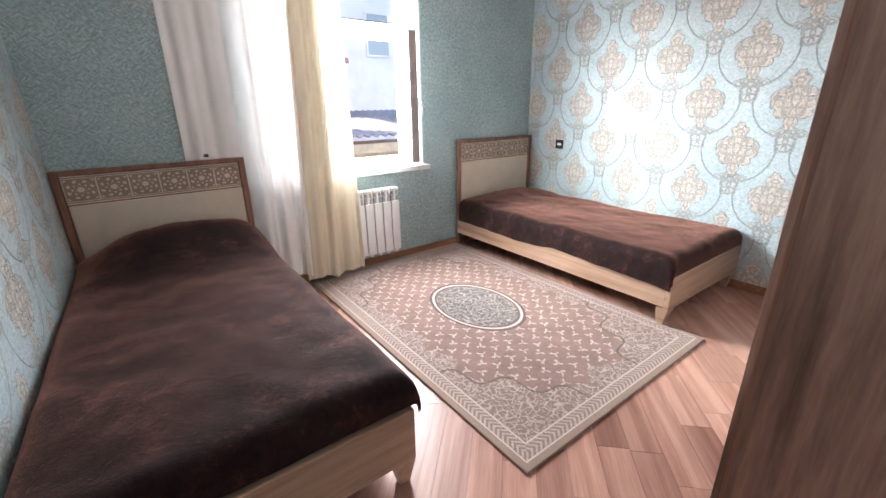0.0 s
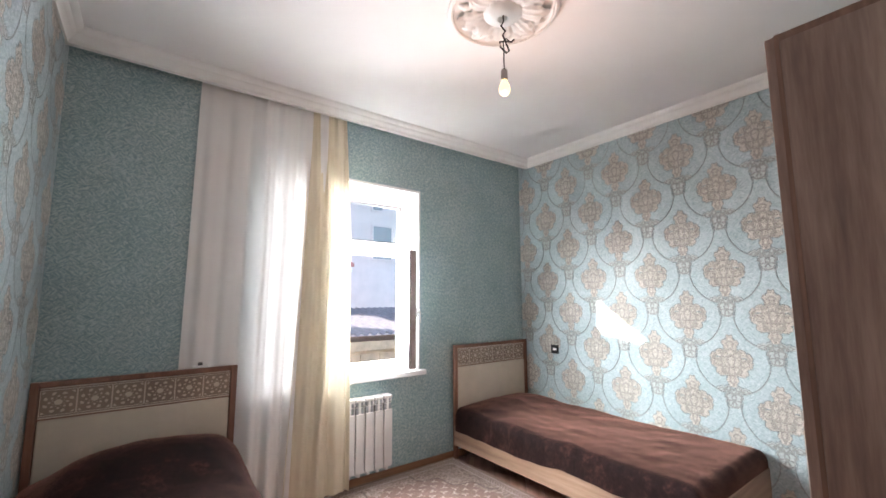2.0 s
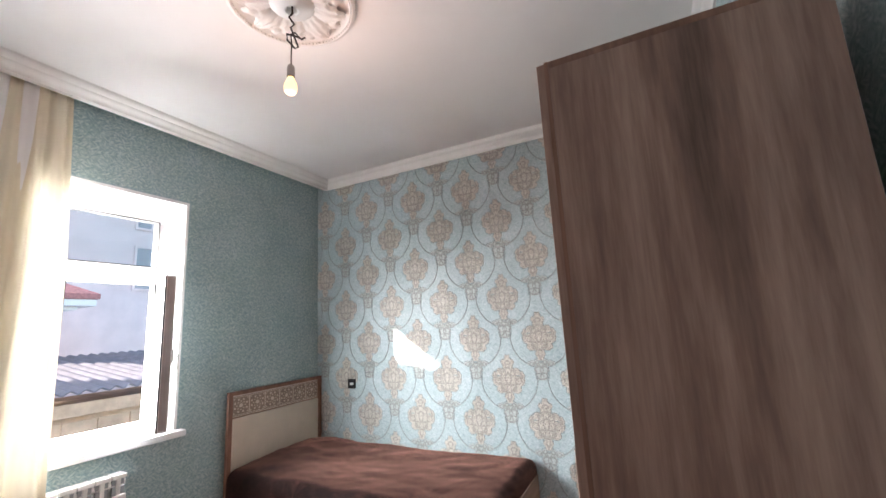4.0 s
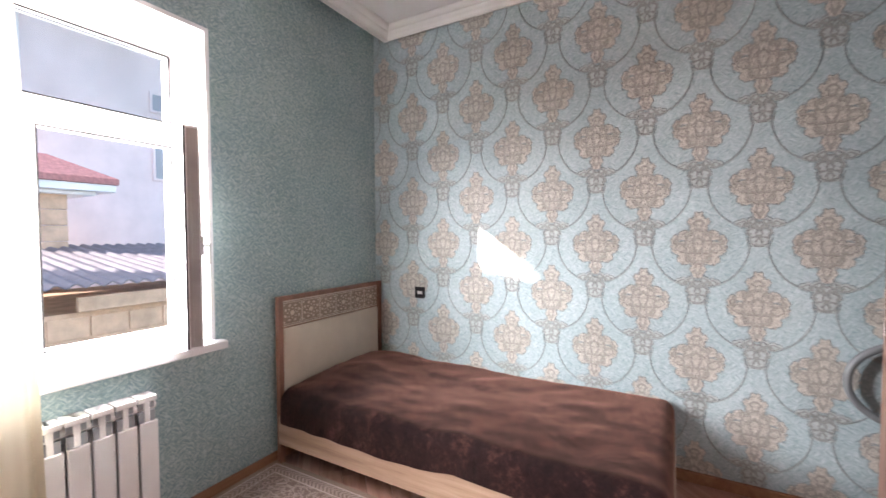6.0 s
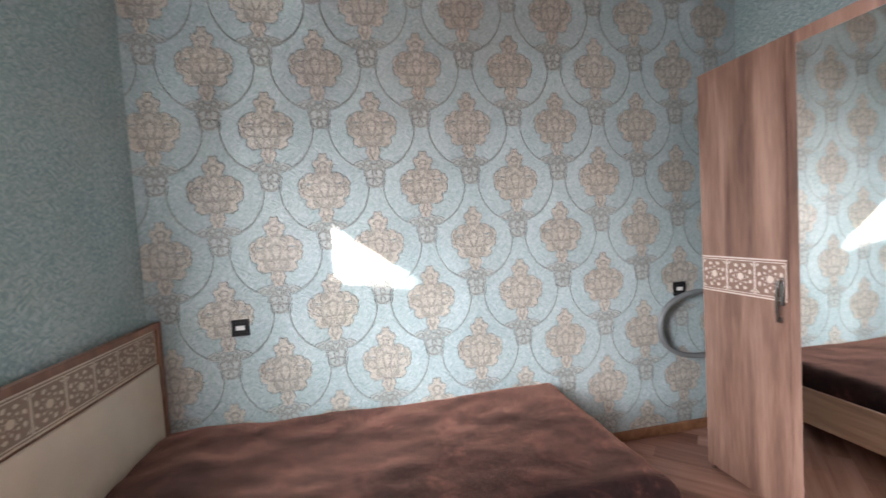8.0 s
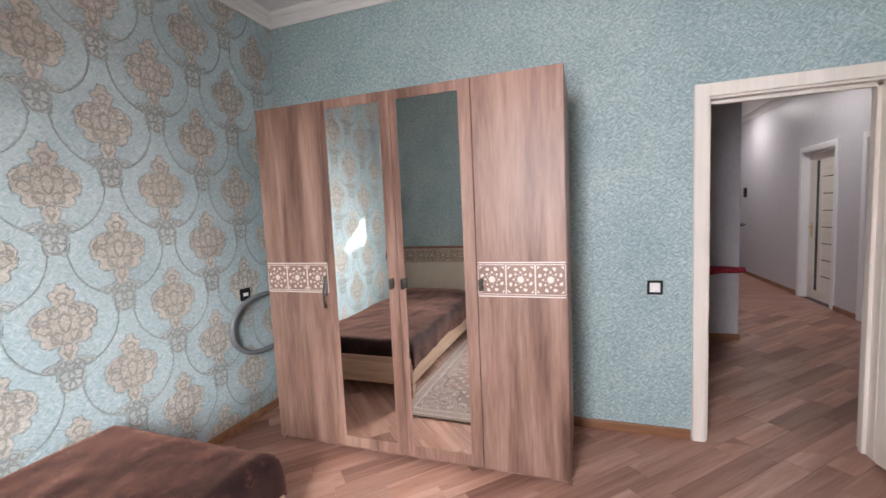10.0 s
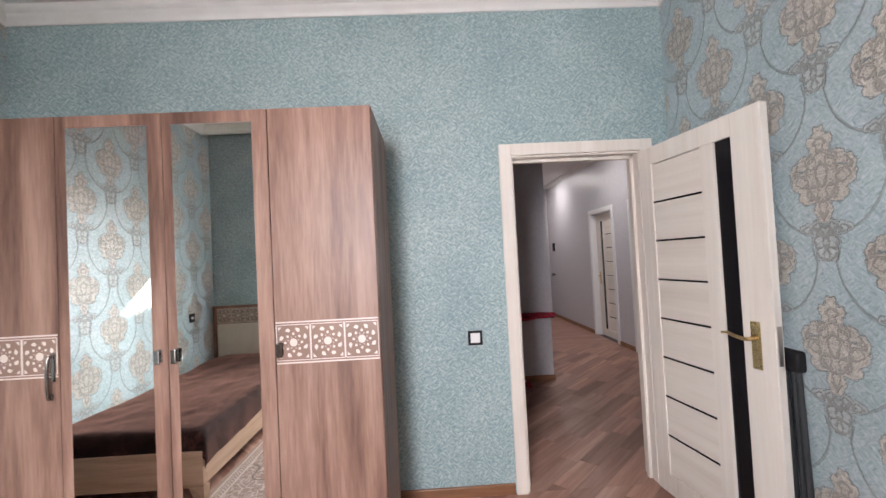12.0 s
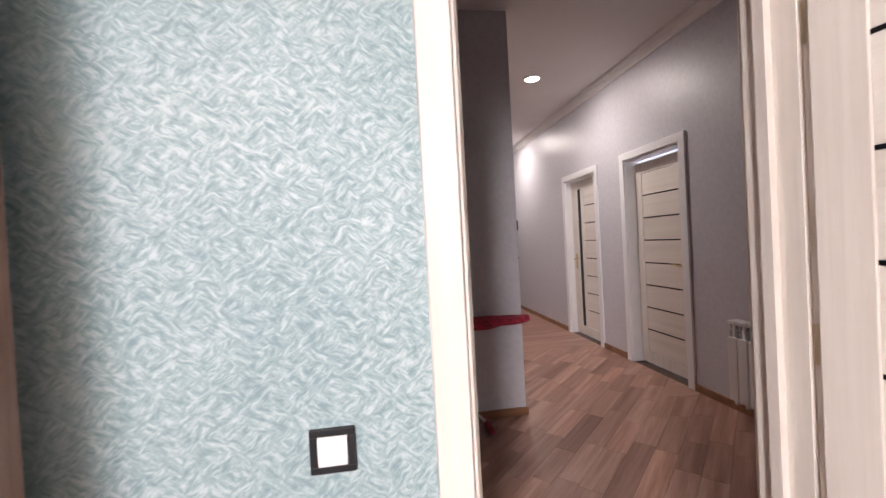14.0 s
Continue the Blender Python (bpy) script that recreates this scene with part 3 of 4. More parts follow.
def bed(label, cx, foot, hump, hx, drape_l, drape_r, foot_drop, flare, top):
    """A single bed with its head to the north wall."""
    b = thing("single_bed", label, "bed", (cx, YN - 0.04, 0), 0, "beds")
    L = YN - 0.04 - foot
    hw = 0.485
    hb = part("headboard", boxes((-hw, -hw + 0.035, -0.03, 0, 0.0, 1.0), (hw - 0.035, hw, -0.03, 0, 0.0, 1.0), (-hw + 0.035, hw - 0.035, -0.03, 0, 0.972, 1.0), (-hw + 0.035, hw - 0.035, -0.012, 0, 0.25, 0.972), bevel=0.003), M_WALNUT_RED, b, "reddish-brown wooden headboard frame")
    bm = bmesh.new()
    box(bm, -hw + 0.04, hw - 0.04, -0.027, -0.013, 0.3, 0.805, bevel=0.008, segs=3)
    part("upholstery", bm, M_CREAM, hb, "cream leatherette panel", 50)
    lattice_band(hb, -hw + 0.04, hw - 0.04, 0.812, 0.968, -0.0125, 6, M_CARVED_BACK, M_CARVED)
    for s in (-1, 1):
        part("side_rail", boxes((s * hw - 0.013, s * hw + 0.013, -L + 0.03, -0.03, 0.135, 0.30), bevel=0.003), M_BED_Y, b)
    part("footboard", boxes((-hw - 0.013, hw + 0.013, -L, -L + 0.03, 0.125, 0.335), bevel=0.004), M_BED_X, b)
    for s in (-1, 1):
        bm = bmesh.new()
        x0, x1 = sorted((s * (hw + 0.012), s * (hw - 0.075)))
        box(bm, x0, x1, -L + 0.002, -L + 0.075, 0.0, 0.125)
        for v in bm.verts:
            if v.co.z < 0.01:
                v.co.x += -s * 0.012 if abs(v.co.x) > hw - 0.02 else s * 0.035
                v.co.y += 0.03 if v.co.y < -L + 0.03 else -0.01
        part("leg", bm, M_BED_Y, b)
    part("base", boxes((-hw + 0.013, hw - 0.013, -L + 0.03, -0.05, 0.2, 0.27)), M_BED_X, b)
    part("mattress", boxes((-hw + 0.03, hw - 0.03, -L + 0.05, -0.06, 0.27, top - 0.035), bevel=0.04, segs=3), M_CREAM, b)
    # blanket, a thing of its own
    mw, ml = hw, L - 0.02
    seed = cx * 3.1

    def fold(s, w, r=0.05):
        a = abs(s)
        if a <= w - r:
            return s, 0.0
        if a <= w - r + r * math.pi / 2:
            t = (a - w + r) / r
            return math.copysign(w - r + r * math.sin(t), s), -r * (1 - math.cos(t))
        return math.copysign(w + 0.02 * (a - w), s), -r - (a - (w - r + r * math.pi / 2))

    def f(u, v):
        s = -mw - drape_l + u * (2 * mw + drape_l + drape_r)
        t = 0.05 + v * (ml - 0.05 + foot_drop)
        x, dz = fold(s, mw)
        yy, dz2 = fold(t, ml, 0.06)
        h = hump * math.exp(-((t - 0.22) / 0.26) ** 2) * math.exp(-((x - hx) / 0.5) ** 4) * (1 - (abs(x) / (mw + 0.02)) ** 6) if abs(x) < mw + 0.02 else 0
        out = flare * max(0, (t - 0.5) / ml) ** 2 * min(1, max(0, abs(s) - mw + 0.08) / 0.16)
        wr = 0.014 * noise.noise((x * 4 + seed, t * 3, 0.3)) + 0.006 * noise.noise((x * 11, t * 9, seed))
        edge = 0.025 * noise.noise((t * 2.2 + seed, 7.7, 0.0)) * min(1, max(0, (-dz - 0.02) * 12))
        side = 0.014 * noise.noise((t * 5.0 + seed, 1.0, 2.0)) * min(1, -dz * 8)
        return (x + math.copysign(side + out, x), -yy - 0.4 * out, max(0.02, top + h + wr - (abs(dz) ** 3 + abs(dz2) ** 3) ** (1 / 3) + edge))
    bm = bmesh.new()
    sheet(bm, 56, 90, f)
    bl = tagged(part("blanket", bm, M_BLANKET, None, "", 80), "dark brown plush blanket spread over the bed", "blanket", "blankets")
    bl.location = (cx, YN - 0.04, 0)
    sol = bl.modifiers.new("thickness", "SOLIDIFY")
    sol.thickness, sol.offset = 0.012, 1.0
    return b


def lattice_band(parent, x0, x1, z0, z1, y, n, line_mat, pale, s=-1):
    """A band of n square rosettes between fillets: pale pieces inlaid on a brown ground, facing s along y."""
    part("band_ground", boxes((x0, x1, *sorted((y, y + s * 0.0015)), z0, z1)), line_mat, parent, "brown band")
    bm = bmesh.new()
    yy = y + s * 0.0025
    near, far_ = sorted((y, y + s * 0.0035))
    h, w = z1 - z0, (x1 - x0) / n
    zc = (z0 + z1) / 2
    for zz in (z0 + 0.003, z1 - 0.003):
        box(bm, x0, x1, near, far_, zz - 0.003, zz + 0.003)
    r = (h - 0.04) / 2
    for i in range(n):
        cx = x0 + (i + 0.5) * w
        rx = w * 0.455

        def piece(*polar):
            bm.faces.new([bm.verts.new((cx + rx * q * math.cos(a), yy, zc + r * q * math.sin(a))) for q, a in polar])
        for hw, t in ((0.488, 0.0016),):
            for sx in (-1, 1):
                box(bm, cx + sx * w * hw - t, cx + sx * w * hw + t, near, far_, zc - r - 0.006, zc + r + 0.006)
                box(bm, cx - w * hw + t, cx + w * hw - t, near, far_, zc + sx * (r + 0.006) - t, zc + sx * (r + 0.006) + t)
        disc(bm, cx, zc, yy, 0.25 * rx, 0.25 * r)
        e = math.pi / 8
        for k in range(8):
            a = k * 2 * e
            piece((0.31, a + e), (0.37, a + e - 0.09), (0.41, a + e), (0.37, a + e + 0.09))
            piece((0.43, a), (0.52, a - 0.18), (0.6, a - 0.09), (0.63, a), (0.6, a + 0.09), (0.52, a + 0.18))
            piece((0.68, a + e), (0.76, a + e - 0.16), (0.9, a + e - 0.24), (0.94, a + e - 0.08), (0.93, a + e + 0.06), (0.77, a + e + 0.16))
        for sx in (-1, 1):
            for sz in (-1, 1):
                bm.faces.new([bm.verts.new((cx + sx * rx * p, yy, zc + sz * r * q)) for p, q in ((0.96, 0.96), (0.74, 0.96), (0.84, 0.84), (0.96, 0.74))])
    part("lattice", bm, pale, parent, "pale geometric lattice")


def disc(bm, cx, cz, y, rx, rz, n=16):
    bm.faces.new([bm.verts.new((cx + rx * math.cos(2 * math.pi * j / n), y, cz + rz * math.sin(2 * math.pi * j / n))) for j in range(n)])


bed("single bed with carved headboard against the west wall", 0.072, 1.0, 0.185, 0.1, 0.0, 0.12, 0.085, 0.045, 0.47)
bed("single bed with carved headboard against the east wall", 2.852, 1.0, 0.05, 0.1, 0.15, 0.0, 0.1, 0.03, 0.435)

# ---- rug ----


def rug_material():
    k = Nodes("woven_rug")
    x, y, z = k.xyz(k.coord())
    ax, ay = k.m("ABSOLUTE", x), k.m("ABSOLUTE", y)
    base = k.vec(x, y)
    ex, ey = k.m("SUBTRACT", 0.75, ax), k.m("SUBTRACT", 1.145, ay)
    d = k.m("MINIMUM", ex, ey)
    pile = k.noise(base, 420.0, 2)
    mott = k.noise(base, 6.0, 4)
    taupe = k.ramp(mott, (0.3, (0.19, 0.125, 0.105)), (0.7, (0.26, 0.175, 0.15)))
    cream, dark = (0.53, 0.44, 0.395), (0.10, 0.07, 0.062)
    # small sprigs over the field
    row = k.m("FLOOR", k.m("DIVIDE", y, 0.062))
    odd = k.m("FLOORED_MODULO", row, 2.0)
    sx = k.m("ADD", k.m("DIVIDE", x, 0.105), k.m("MULTIPLY", odd, 0.5))
    lx = k.m("MULTIPLY", k.m("SUBTRACT", k.m("FRACT", sx), 0.5), 0.105)
    ly = k.m("MULTIPLY", k.m("SUBTRACT", k.m("FRACT", k.m("DIVIDE", y, 0.062)), 0.5), 0.062)
    j1, j2, _ = k.xyz(k.noise(base, 55.0, 2, out="Color"))
    lx = k.m("ADD", lx, k.m("MULTIPLY", k.m("SUBTRACT", j1, 0.5), 0.034))
    ly = k.m("ADD", ly, k.m("MULTIPLY", k.m("SUBTRACT", j2, 0.5), 0.034))
    ang = k.m("ARCTAN2", ly, lx)
    rad = k.m("SQRT", k.m("ADD", k.m("MULTIPLY", lx, lx), k.m("MULTIPLY", ly, ly)))
    petal = k.m("MULTIPLY", k.m("ADD", 0.14, k.m("POWER", k.m("ABSOLUTE", k.m("COSINE", k.m("ADD", k.m("MULTIPLY", ang, 1.5), k.m("MULTIPLY", odd, 1.57)))), 4.0)), 0.026)
    sprig = k.m("MULTIPLY", k.step(k.m("SUBTRACT", rad, petal), 0.002, -0.002), k.step(d, 0.19, 0.2))
    col = k.mix(k.m("MULTIPLY", sprig, k.m("ADD", 0.45, k.m("MULTIPLY", k.noise(base, 7.0, 2), 0.75))), taupe, cream)
    # scrolling flowers: in the corners, along the border, and in the oval
    warp = k.n("VectorMath", 0, {"operation": "MULTIPLY_ADD"}, i0=k.noise(base, 9.0, 2, out="Color"), i1=(0.10, 0.10, 0.0), i2=base)
    scroll = k.n("TexVoronoi", "Distance", {"feature": "DISTANCE_TO_EDGE"}, Vector=warp, Scale=24.0)
    sline = k.step(scroll, 0.055, 0.02)
    sleaf = k.step(k.noise(warp, 60.0, 3), 0.52, 0.60)
    flor = k.m("MAXIMUM", sline, k.m("MULTIPLY", sleaf, 0.7))
    cd = k.m("ADD", k.m("MULTIPLY", ex, 1.0), k.m("MULTIPLY", ey, 0.8))
    scal = k.m("ADD", cd, k.m("MULTIPLY", k.m("SINE", k.m("MULTIPLY", k.m("SUBTRACT", ex, ey), 16.0)), 0.05))
    corner = k.m("MAXIMUM", k.step(scal, 0.66, 0.65), k.step(k.m("ADD", d, k.m("MULTIPLY", k.m("SINE", k.m("MULTIPLY", k.m("ADD", x, y), 22.0)), 0.03)), 0.215, 0.205))
    inner = k.m("MULTIPLY", corner, k.step(d, 0.095, 0.10))
    greyish = k.mix(k.m("MULTIPLY", flor, 0.8), (0.22, 0.162, 0.138), cream)
    col = k.mix(k.m("MULTIPLY", inner, 0.9), col, greyish)
    outl = k.m("MULTIPLY", k.step(k.m("ABSOLUTE", k.m("SUBTRACT", scal, 0.655)), 0.012, 0.006), k.step(d, 0.1, 0.11))
    col = k.mix(k.m("MULTIPLY", outl, 0.8), col, dark)
    # leaf border
    along = k.m("ADD", k.m("MULTIPLY", k.m("LESS_THAN", ex, ey), y), k.m("MULTIPLY", k.m("GREATER_THAN", ex, ey), x))
    herr = k.m("SINE", k.m("MULTIPLY", k.m("ADD", along, k.m("ABSOLUTE", k.m("SUBTRACT", d, 0.068))), 230.0))
    band = k.m("MULTIPLY", k.step(d, 0.038, 0.042), k.step(d, 0.098, 0.094))
    col = k.mix(band, col, k.mix(k.m("MULTIPLY", k.step(herr, -0.3, 0.5), k.m("ADD", 0.2, k.m("MULTIPLY", k.noise(base, 30.0, 2), 0.8))), (0.24, 0.175, 0.15), cream))
    for dd in (0.036, 0.101):
        col = k.mix(k.step(k.m("ABSOLUTE", k.m("SUBTRACT", d, dd)), 0.005, 0.003), col, cream)
    col = k.mix(k.step(d, 0.034, 0.03), col, (0.28, 0.205, 0.165))
    # the oval
    r = k.m("SQRT", k.m("ADD", k.m("POWER", k.m("DIVIDE", x, 0.265), 2.0), k.m("POWER", k.m("DIVIDE", y, 0.375), 2.0)))
    oval = k.mix(flor, (0.105, 0.09, 0.085), (0.34, 0.31, 0.285))
    col = k.mix(k.step(r, 1.0, 0.985), col, oval)
    for rr, w, cc in ((1.0, 0.035, dark), (0.945, 0.03, cream), (0.89, 0.022, dark)):
        col = k.mix(k.step(k.m("ABSOLUTE", k.m("SUBTRACT", r, rr)), w, w * 0.7), col, cc)
    h = k.m("ADD", pile, k.m("ADD", k.m("MULTIPLY", sprig, 1.2), k.m("MULTIPLY", k.m("MAXIMUM", inner, band), flor)))
    return k.done(col, 0.9, k.bump(h, 0.7, 0.005), 0.0, Sheen_Weight=0.12, Specular_IOR_Level=0.15)


RUG = (1.65, 1.935, 0.0)
rug = tagged(part("rug", boxes((-0.75, 0.75, -1.145, 1.145, 0.001, 0.013), bevel=0.005), rug_material()), "beige patterned woven rug with an oval medallion", "rug")
rug.matrix_world = pose(*RUG, 0, 0, 0.6)

# ---- wardrobe ----
WD0, WD1, WDY, WDZ = 1.204, 2.985, 0.305, 2.066
ward = thing("wardrobe", "walnut four-door wardrobe with two mirrored doors", "wardrobe", (0, 0, 0))
part("side_panel", boxes((WD0, WD0 + 0.018, -0.27, WDY - 0.02, 0.0, WDZ - 0.018), bevel=0.001), M_WALNUT, ward)
part("side_panel", boxes((WD1 - 0.018, WD1, -0.27, WDY - 0.02, 0.0, WDZ - 0.018), bevel=0.001), M_WALNUT, ward)
part("top_panel", boxes((WD0, WD1, -0.27, WDY - 0.02, WDZ - 0.018, WDZ), bevel=0.001), M_WALNUT_RED, ward)
part("back_panel", boxes((WD0 + 0.018, WD1 - 0.018, -0.27, -0.262, 0.06, WDZ - 0.018)), M_WALNUT, ward)
part("plinth", boxes((WD0 + 0.018, WD1 - 0.018, WDY - 0.06, WDY - 0.042, 0.0, 0.06)), M_WALNUT, ward)
part("edge_band", boxes((WD0 - 0.002, WD0, WDY - 0.03, WDY - 0.02, 0.0, WDZ)), M_WALNUT_RED, ward)
WQ = (WD1 - WD0) / 4
for i in range(4):
    x0, x1 = WD0 + i * WQ + 0.002, WD0 + (i + 1) * WQ - 0.002
    d = part("door", boxes((x0, x1, WDY - 0.02, WDY, 0.035, WDZ - 0.002), bevel=0.0015), M_WALNUT, ward)
    if i in (1, 2):
        a, b = (2.155, 2.492) if i == 2 else (1.714, 2.052)
        part("mirror", boxes((a, b, WDY, WDY + 0.004, 0.10, WDZ - 0.055), bevel=0.0004, segs=1), M_MIRROR, d, "tall mirror pane")
    else:
        lattice_band(d, x0 + 0.004, x1 - 0.004, 0.968, 1.146, WDY, 3, M_PRINT, M_LATTICE, 1)
    hx = {0: x1 - 0.022, 1: x1 - 0.032, 2: x0 + 0.032, 3: x0 + 0.022}[i]
    if i < 3:
        bm = bmesh.new()
        box(bm, hx - 0.010, hx + 0.010, WDY, WDY + 0.006, 1.005, 1.06, bevel=0.003)
        box(bm, hx - 0.006, hx + 0.006, WDY + 0.006, WDY + 0.022, 1.025, 1.04, bevel=0.003)
        box(bm, hx - 0.012, hx + 0.012, WDY + 0.02, WDY + 0.028, 1.0, 1.058, bevel=0.004)
        part("handle", bm, M_CHROME, d, "small antiqued metal handle")
    else:
        bm = bmesh.new()
        box(bm, hx - 0.010, hx + 0.010, WDY, WDY + 0.006, 0.95, 1.07, bevel=0.003)
        tube(bm, [(hx, WDY + 0.004, 1.06), (hx, WDY + 0.028, 1.055), (hx, WDY + 0.034, 1.01), (hx, WDY + 0.034, 0.93), (hx, WDY + 0.028, 0.885), (hx, WDY + 0.016, 0.88), (hx + 0.004, WDY + 0.01, 0.90)], 0.007, 10)
        part("handle", bm, M_CHROME, d, "hanging metal pull handle", 50)

# ---- room door ----
dr = structure("door_1", boxes((DX0 - 0.068, DX0, YS, YS + 0.022, 0.0, DZ + 0.068), (DX1, DX1 + 0.068, YS, YS + 0.022, 0.0, DZ + 0.068), (DX0, DX1, YS, YS + 0.022, DZ, DZ + 0.068), (DX0 - 0.068, DX0, YS - 0.162, YS - 0.14, 0.0, DZ + 0.068), (DX1, DX1 + 0.068, YS - 0.162, YS - 0.14, 0.0, DZ + 0.068), (DX0, DX1, YS - 0.162, YS - 0.14, DZ, DZ + 0.068), bevel=0.003), M_DOOR_Z, "whitened wood door frame with its panelled door open", "door")
part("jamb", boxes((DX0 - 0.02, DX0 + 0.012, YS - 0.14, YS, 0.0, DZ), (DX1 - 0.012, DX1 + 0.02, YS - 0.14, YS, 0.0, DZ), (DX0 + 0.012, DX1 - 0.012, YS - 0.14, YS, DZ - 0.012, DZ + 0.02), (DX1 - 0.03, DX1 - 0.012, YS - 0.09, YS - 0.06, 0, DZ - 0.012), (DX0 + 0.012, DX0 + 0.03, YS - 0.09, YS - 0.06, 0, DZ - 0.012), (DX0 + 0.012, DX1 - 0.012, YS - 0.09, YS - 0.06, DZ - 0.03, DZ - 0.012)), M_DOOR_Z, dr)


def door_leaf(parent, m, w, h, glassy=True):
    """A leaf from its hinge edge along +x, thickness along y: slatted panel, black glass strip, lever handle."""
    t = 0.019
    st = 0.105
    leaf = part("leaf", boxes((0, 0.1, -t, t, 0.008, h), (w - 0.147, w, -t, t, 0.008, h), (0.1, w - 0.147, -t, t, h - 0.1, h), (0.1, w - 0.147, -t, t, 0.008, 0.12), *([(w - 0.322, w - 0.242, -t, t, 0.12, h - 0.1)] if glassy else []), bevel=0.003), M_DOOR_Z, parent)
    px = w - 0.322 if glassy else w - 0.147
    if glassy:
        part("glass_strip", boxes((w - 0.242, w - 0.147, -0.006, 0.006, 0.12, h - 0.1)), M_BLACKGLASS, leaf, "narrow black glass strip")
    n = 8
    z0, z1 = 0.12, h - 0.1
    for i in range(n):
        a, b = z0 + (z1 - z0) * i / n, z0 + (z1 - z0) * (i + 1) / n
        part("panel", boxes((0.1, px, -0.013, 0.013, a + 0.005, b - 0.005), bevel=0.002), M_DOOR, leaf)
        if i:
            part("strip", boxes((0.1, px, -0.014, 0.014, a - 0.005, a + 0.005)), M_BLACKGLASS, leaf, "thin black inlay")
    for s in (-1, 1):
        hz = 0.98
        bm = boxes((w - 0.105, w - 0.062, *sorted((s * t, s * (t + 0.006))), hz - 0.13, hz + 0.07), bevel=0.002)
        plate = part("handle_plate", bm, M_BRASS, leaf, "brass back plate")
        bm = bmesh.new()
        y = s * (t + 0.045)
        tube(bm, [(w - 0.085, s * t, hz), (w - 0.085, y, hz), (w - 0.105, y + s * 0.004, hz), (w - 0.15, y, hz + 0.004), (w - 0.19, y - s * 0.004, hz + 0.012), (w - 0.215, y - s * 0.002, hz + 0.008)], 0.009, 10, 0.006)
        part("lever", bm, M_BRASS, plate, "brass lever handle", 50)
    part("lock_plate", boxes((w, w + 0.002, -0.011, 0.011, 0.88, 1.04)), M_STEEL, leaf, "steel lock plate on the edge")
    leaf.matrix_basis = m
    return leaf


for hz in (0.28, 1.02, 1.72):
    bm = bmesh.new()
    tube(bm, [(DX0 + 0.004, YS + 0.024, hz - 0.05), (DX0 + 0.004, YS + 0.024, hz + 0.05)], 0.007, 10)
    box(bm, DX0 + 0.004, DX0 + 0.006, YS + 0.004, YS + 0.022, hz - 0.045, hz + 0.045)
    part("hinge", bm, M_HINGE, dr, "brass hinge", 40)
door_leaf(dr, pose(DX0 + 0.005, YS + 0.03, 0, 0, 0, 97.5), 0.775, 1.955)

# ---- hall beyond the door ----
HZ = 2.93
HF = -0.32  # end of the partition

H1, H2, HW = -4.80, -3.42, 0.80  # far jambs of the two hall doors, and their width over the casings
H1W, H2W = 0.92, 0.92
SEG = ((HY, H1 + 0.06), (H1 + H1W - 0.06, H2 + 0.06), (H2 + H2W - 0.06, YS - 0.14))
structure("wall_hall_1", boxes(*[(HX - 0.14, HX, a, b, -0.05, 3.1) for a, b in SEG], (HX - 0.14, HX, H1 + 0.06, H1 + H1W - 0.06, 2.0, 3.1), (HX - 0.14, HX, H2 + 0.06, H2 + H2W - 0.06, 2.0, 3.1)), M_HALL, "pale grey textured wallpaper along the hall", "wall")
structure("wall_hall_2", boxes((HF, 1.6, -2.56, -2.42, -0.05, 3.1)), M_HALL, "grey papered partition wall in the hall", "wall")
structure("wall_hall_3", boxes((HX - 0.14, 1.6, HY - 0.14, HY, -0.05, 3.1)), M_HALL, "grey far wall of the hall", "wall")
structure("wall_hall_4", boxes((1.6, 1.74, HY - 0.14, YS - 0.14, -0.05, 3.1)), M_HALL, "grey side wall of the hall", "wall")
structure("wall_hall_5", boxes((HX - 0.14, XW - 0.2, YS - 0.14, YS, -0.05, 3.1)), M_HALL, "grey end wall of the hall", "wall")
structure("ceiling_hall", boxes((HX - 0.14, 1.74, HY - 0.14, YS - 0.14, HZ, HZ + 0.1)), M_CEIL, "white hall ceiling with round lights", "ceiling")
bm = bmesh.new()
extrude_profile(bm, CORNICE, (HX, YS - 0.14, 0), (HX, HY, 0))
structure("trim_6", bm, M_PLASTER, "white cornice along the hall", "cornice", 40)
for nm, (a, b) in zip(("baseboard_5", "baseboard_6", "baseboard_7"), ((HY, H1), (H1 + H1W, H2), (H2 + H2W, YS - 0.16))):
    structure(nm, boxes((HX, HX + 0.016, a, b, 0.0, 0.06), bevel=0.005), M_BASE, "reddish-brown wooden baseboard of the hall", "baseboard")
structure("baseboard_8", boxes((HF - 0.016, 1.6, -2.42, -2.404, 0.0, 0.06), (HF - 0.016, HF, -2.56, -2.42, 0.0, 0.06), bevel=0.005), M_BASE, "reddish-brown baseboard of the partition", "baseboard")
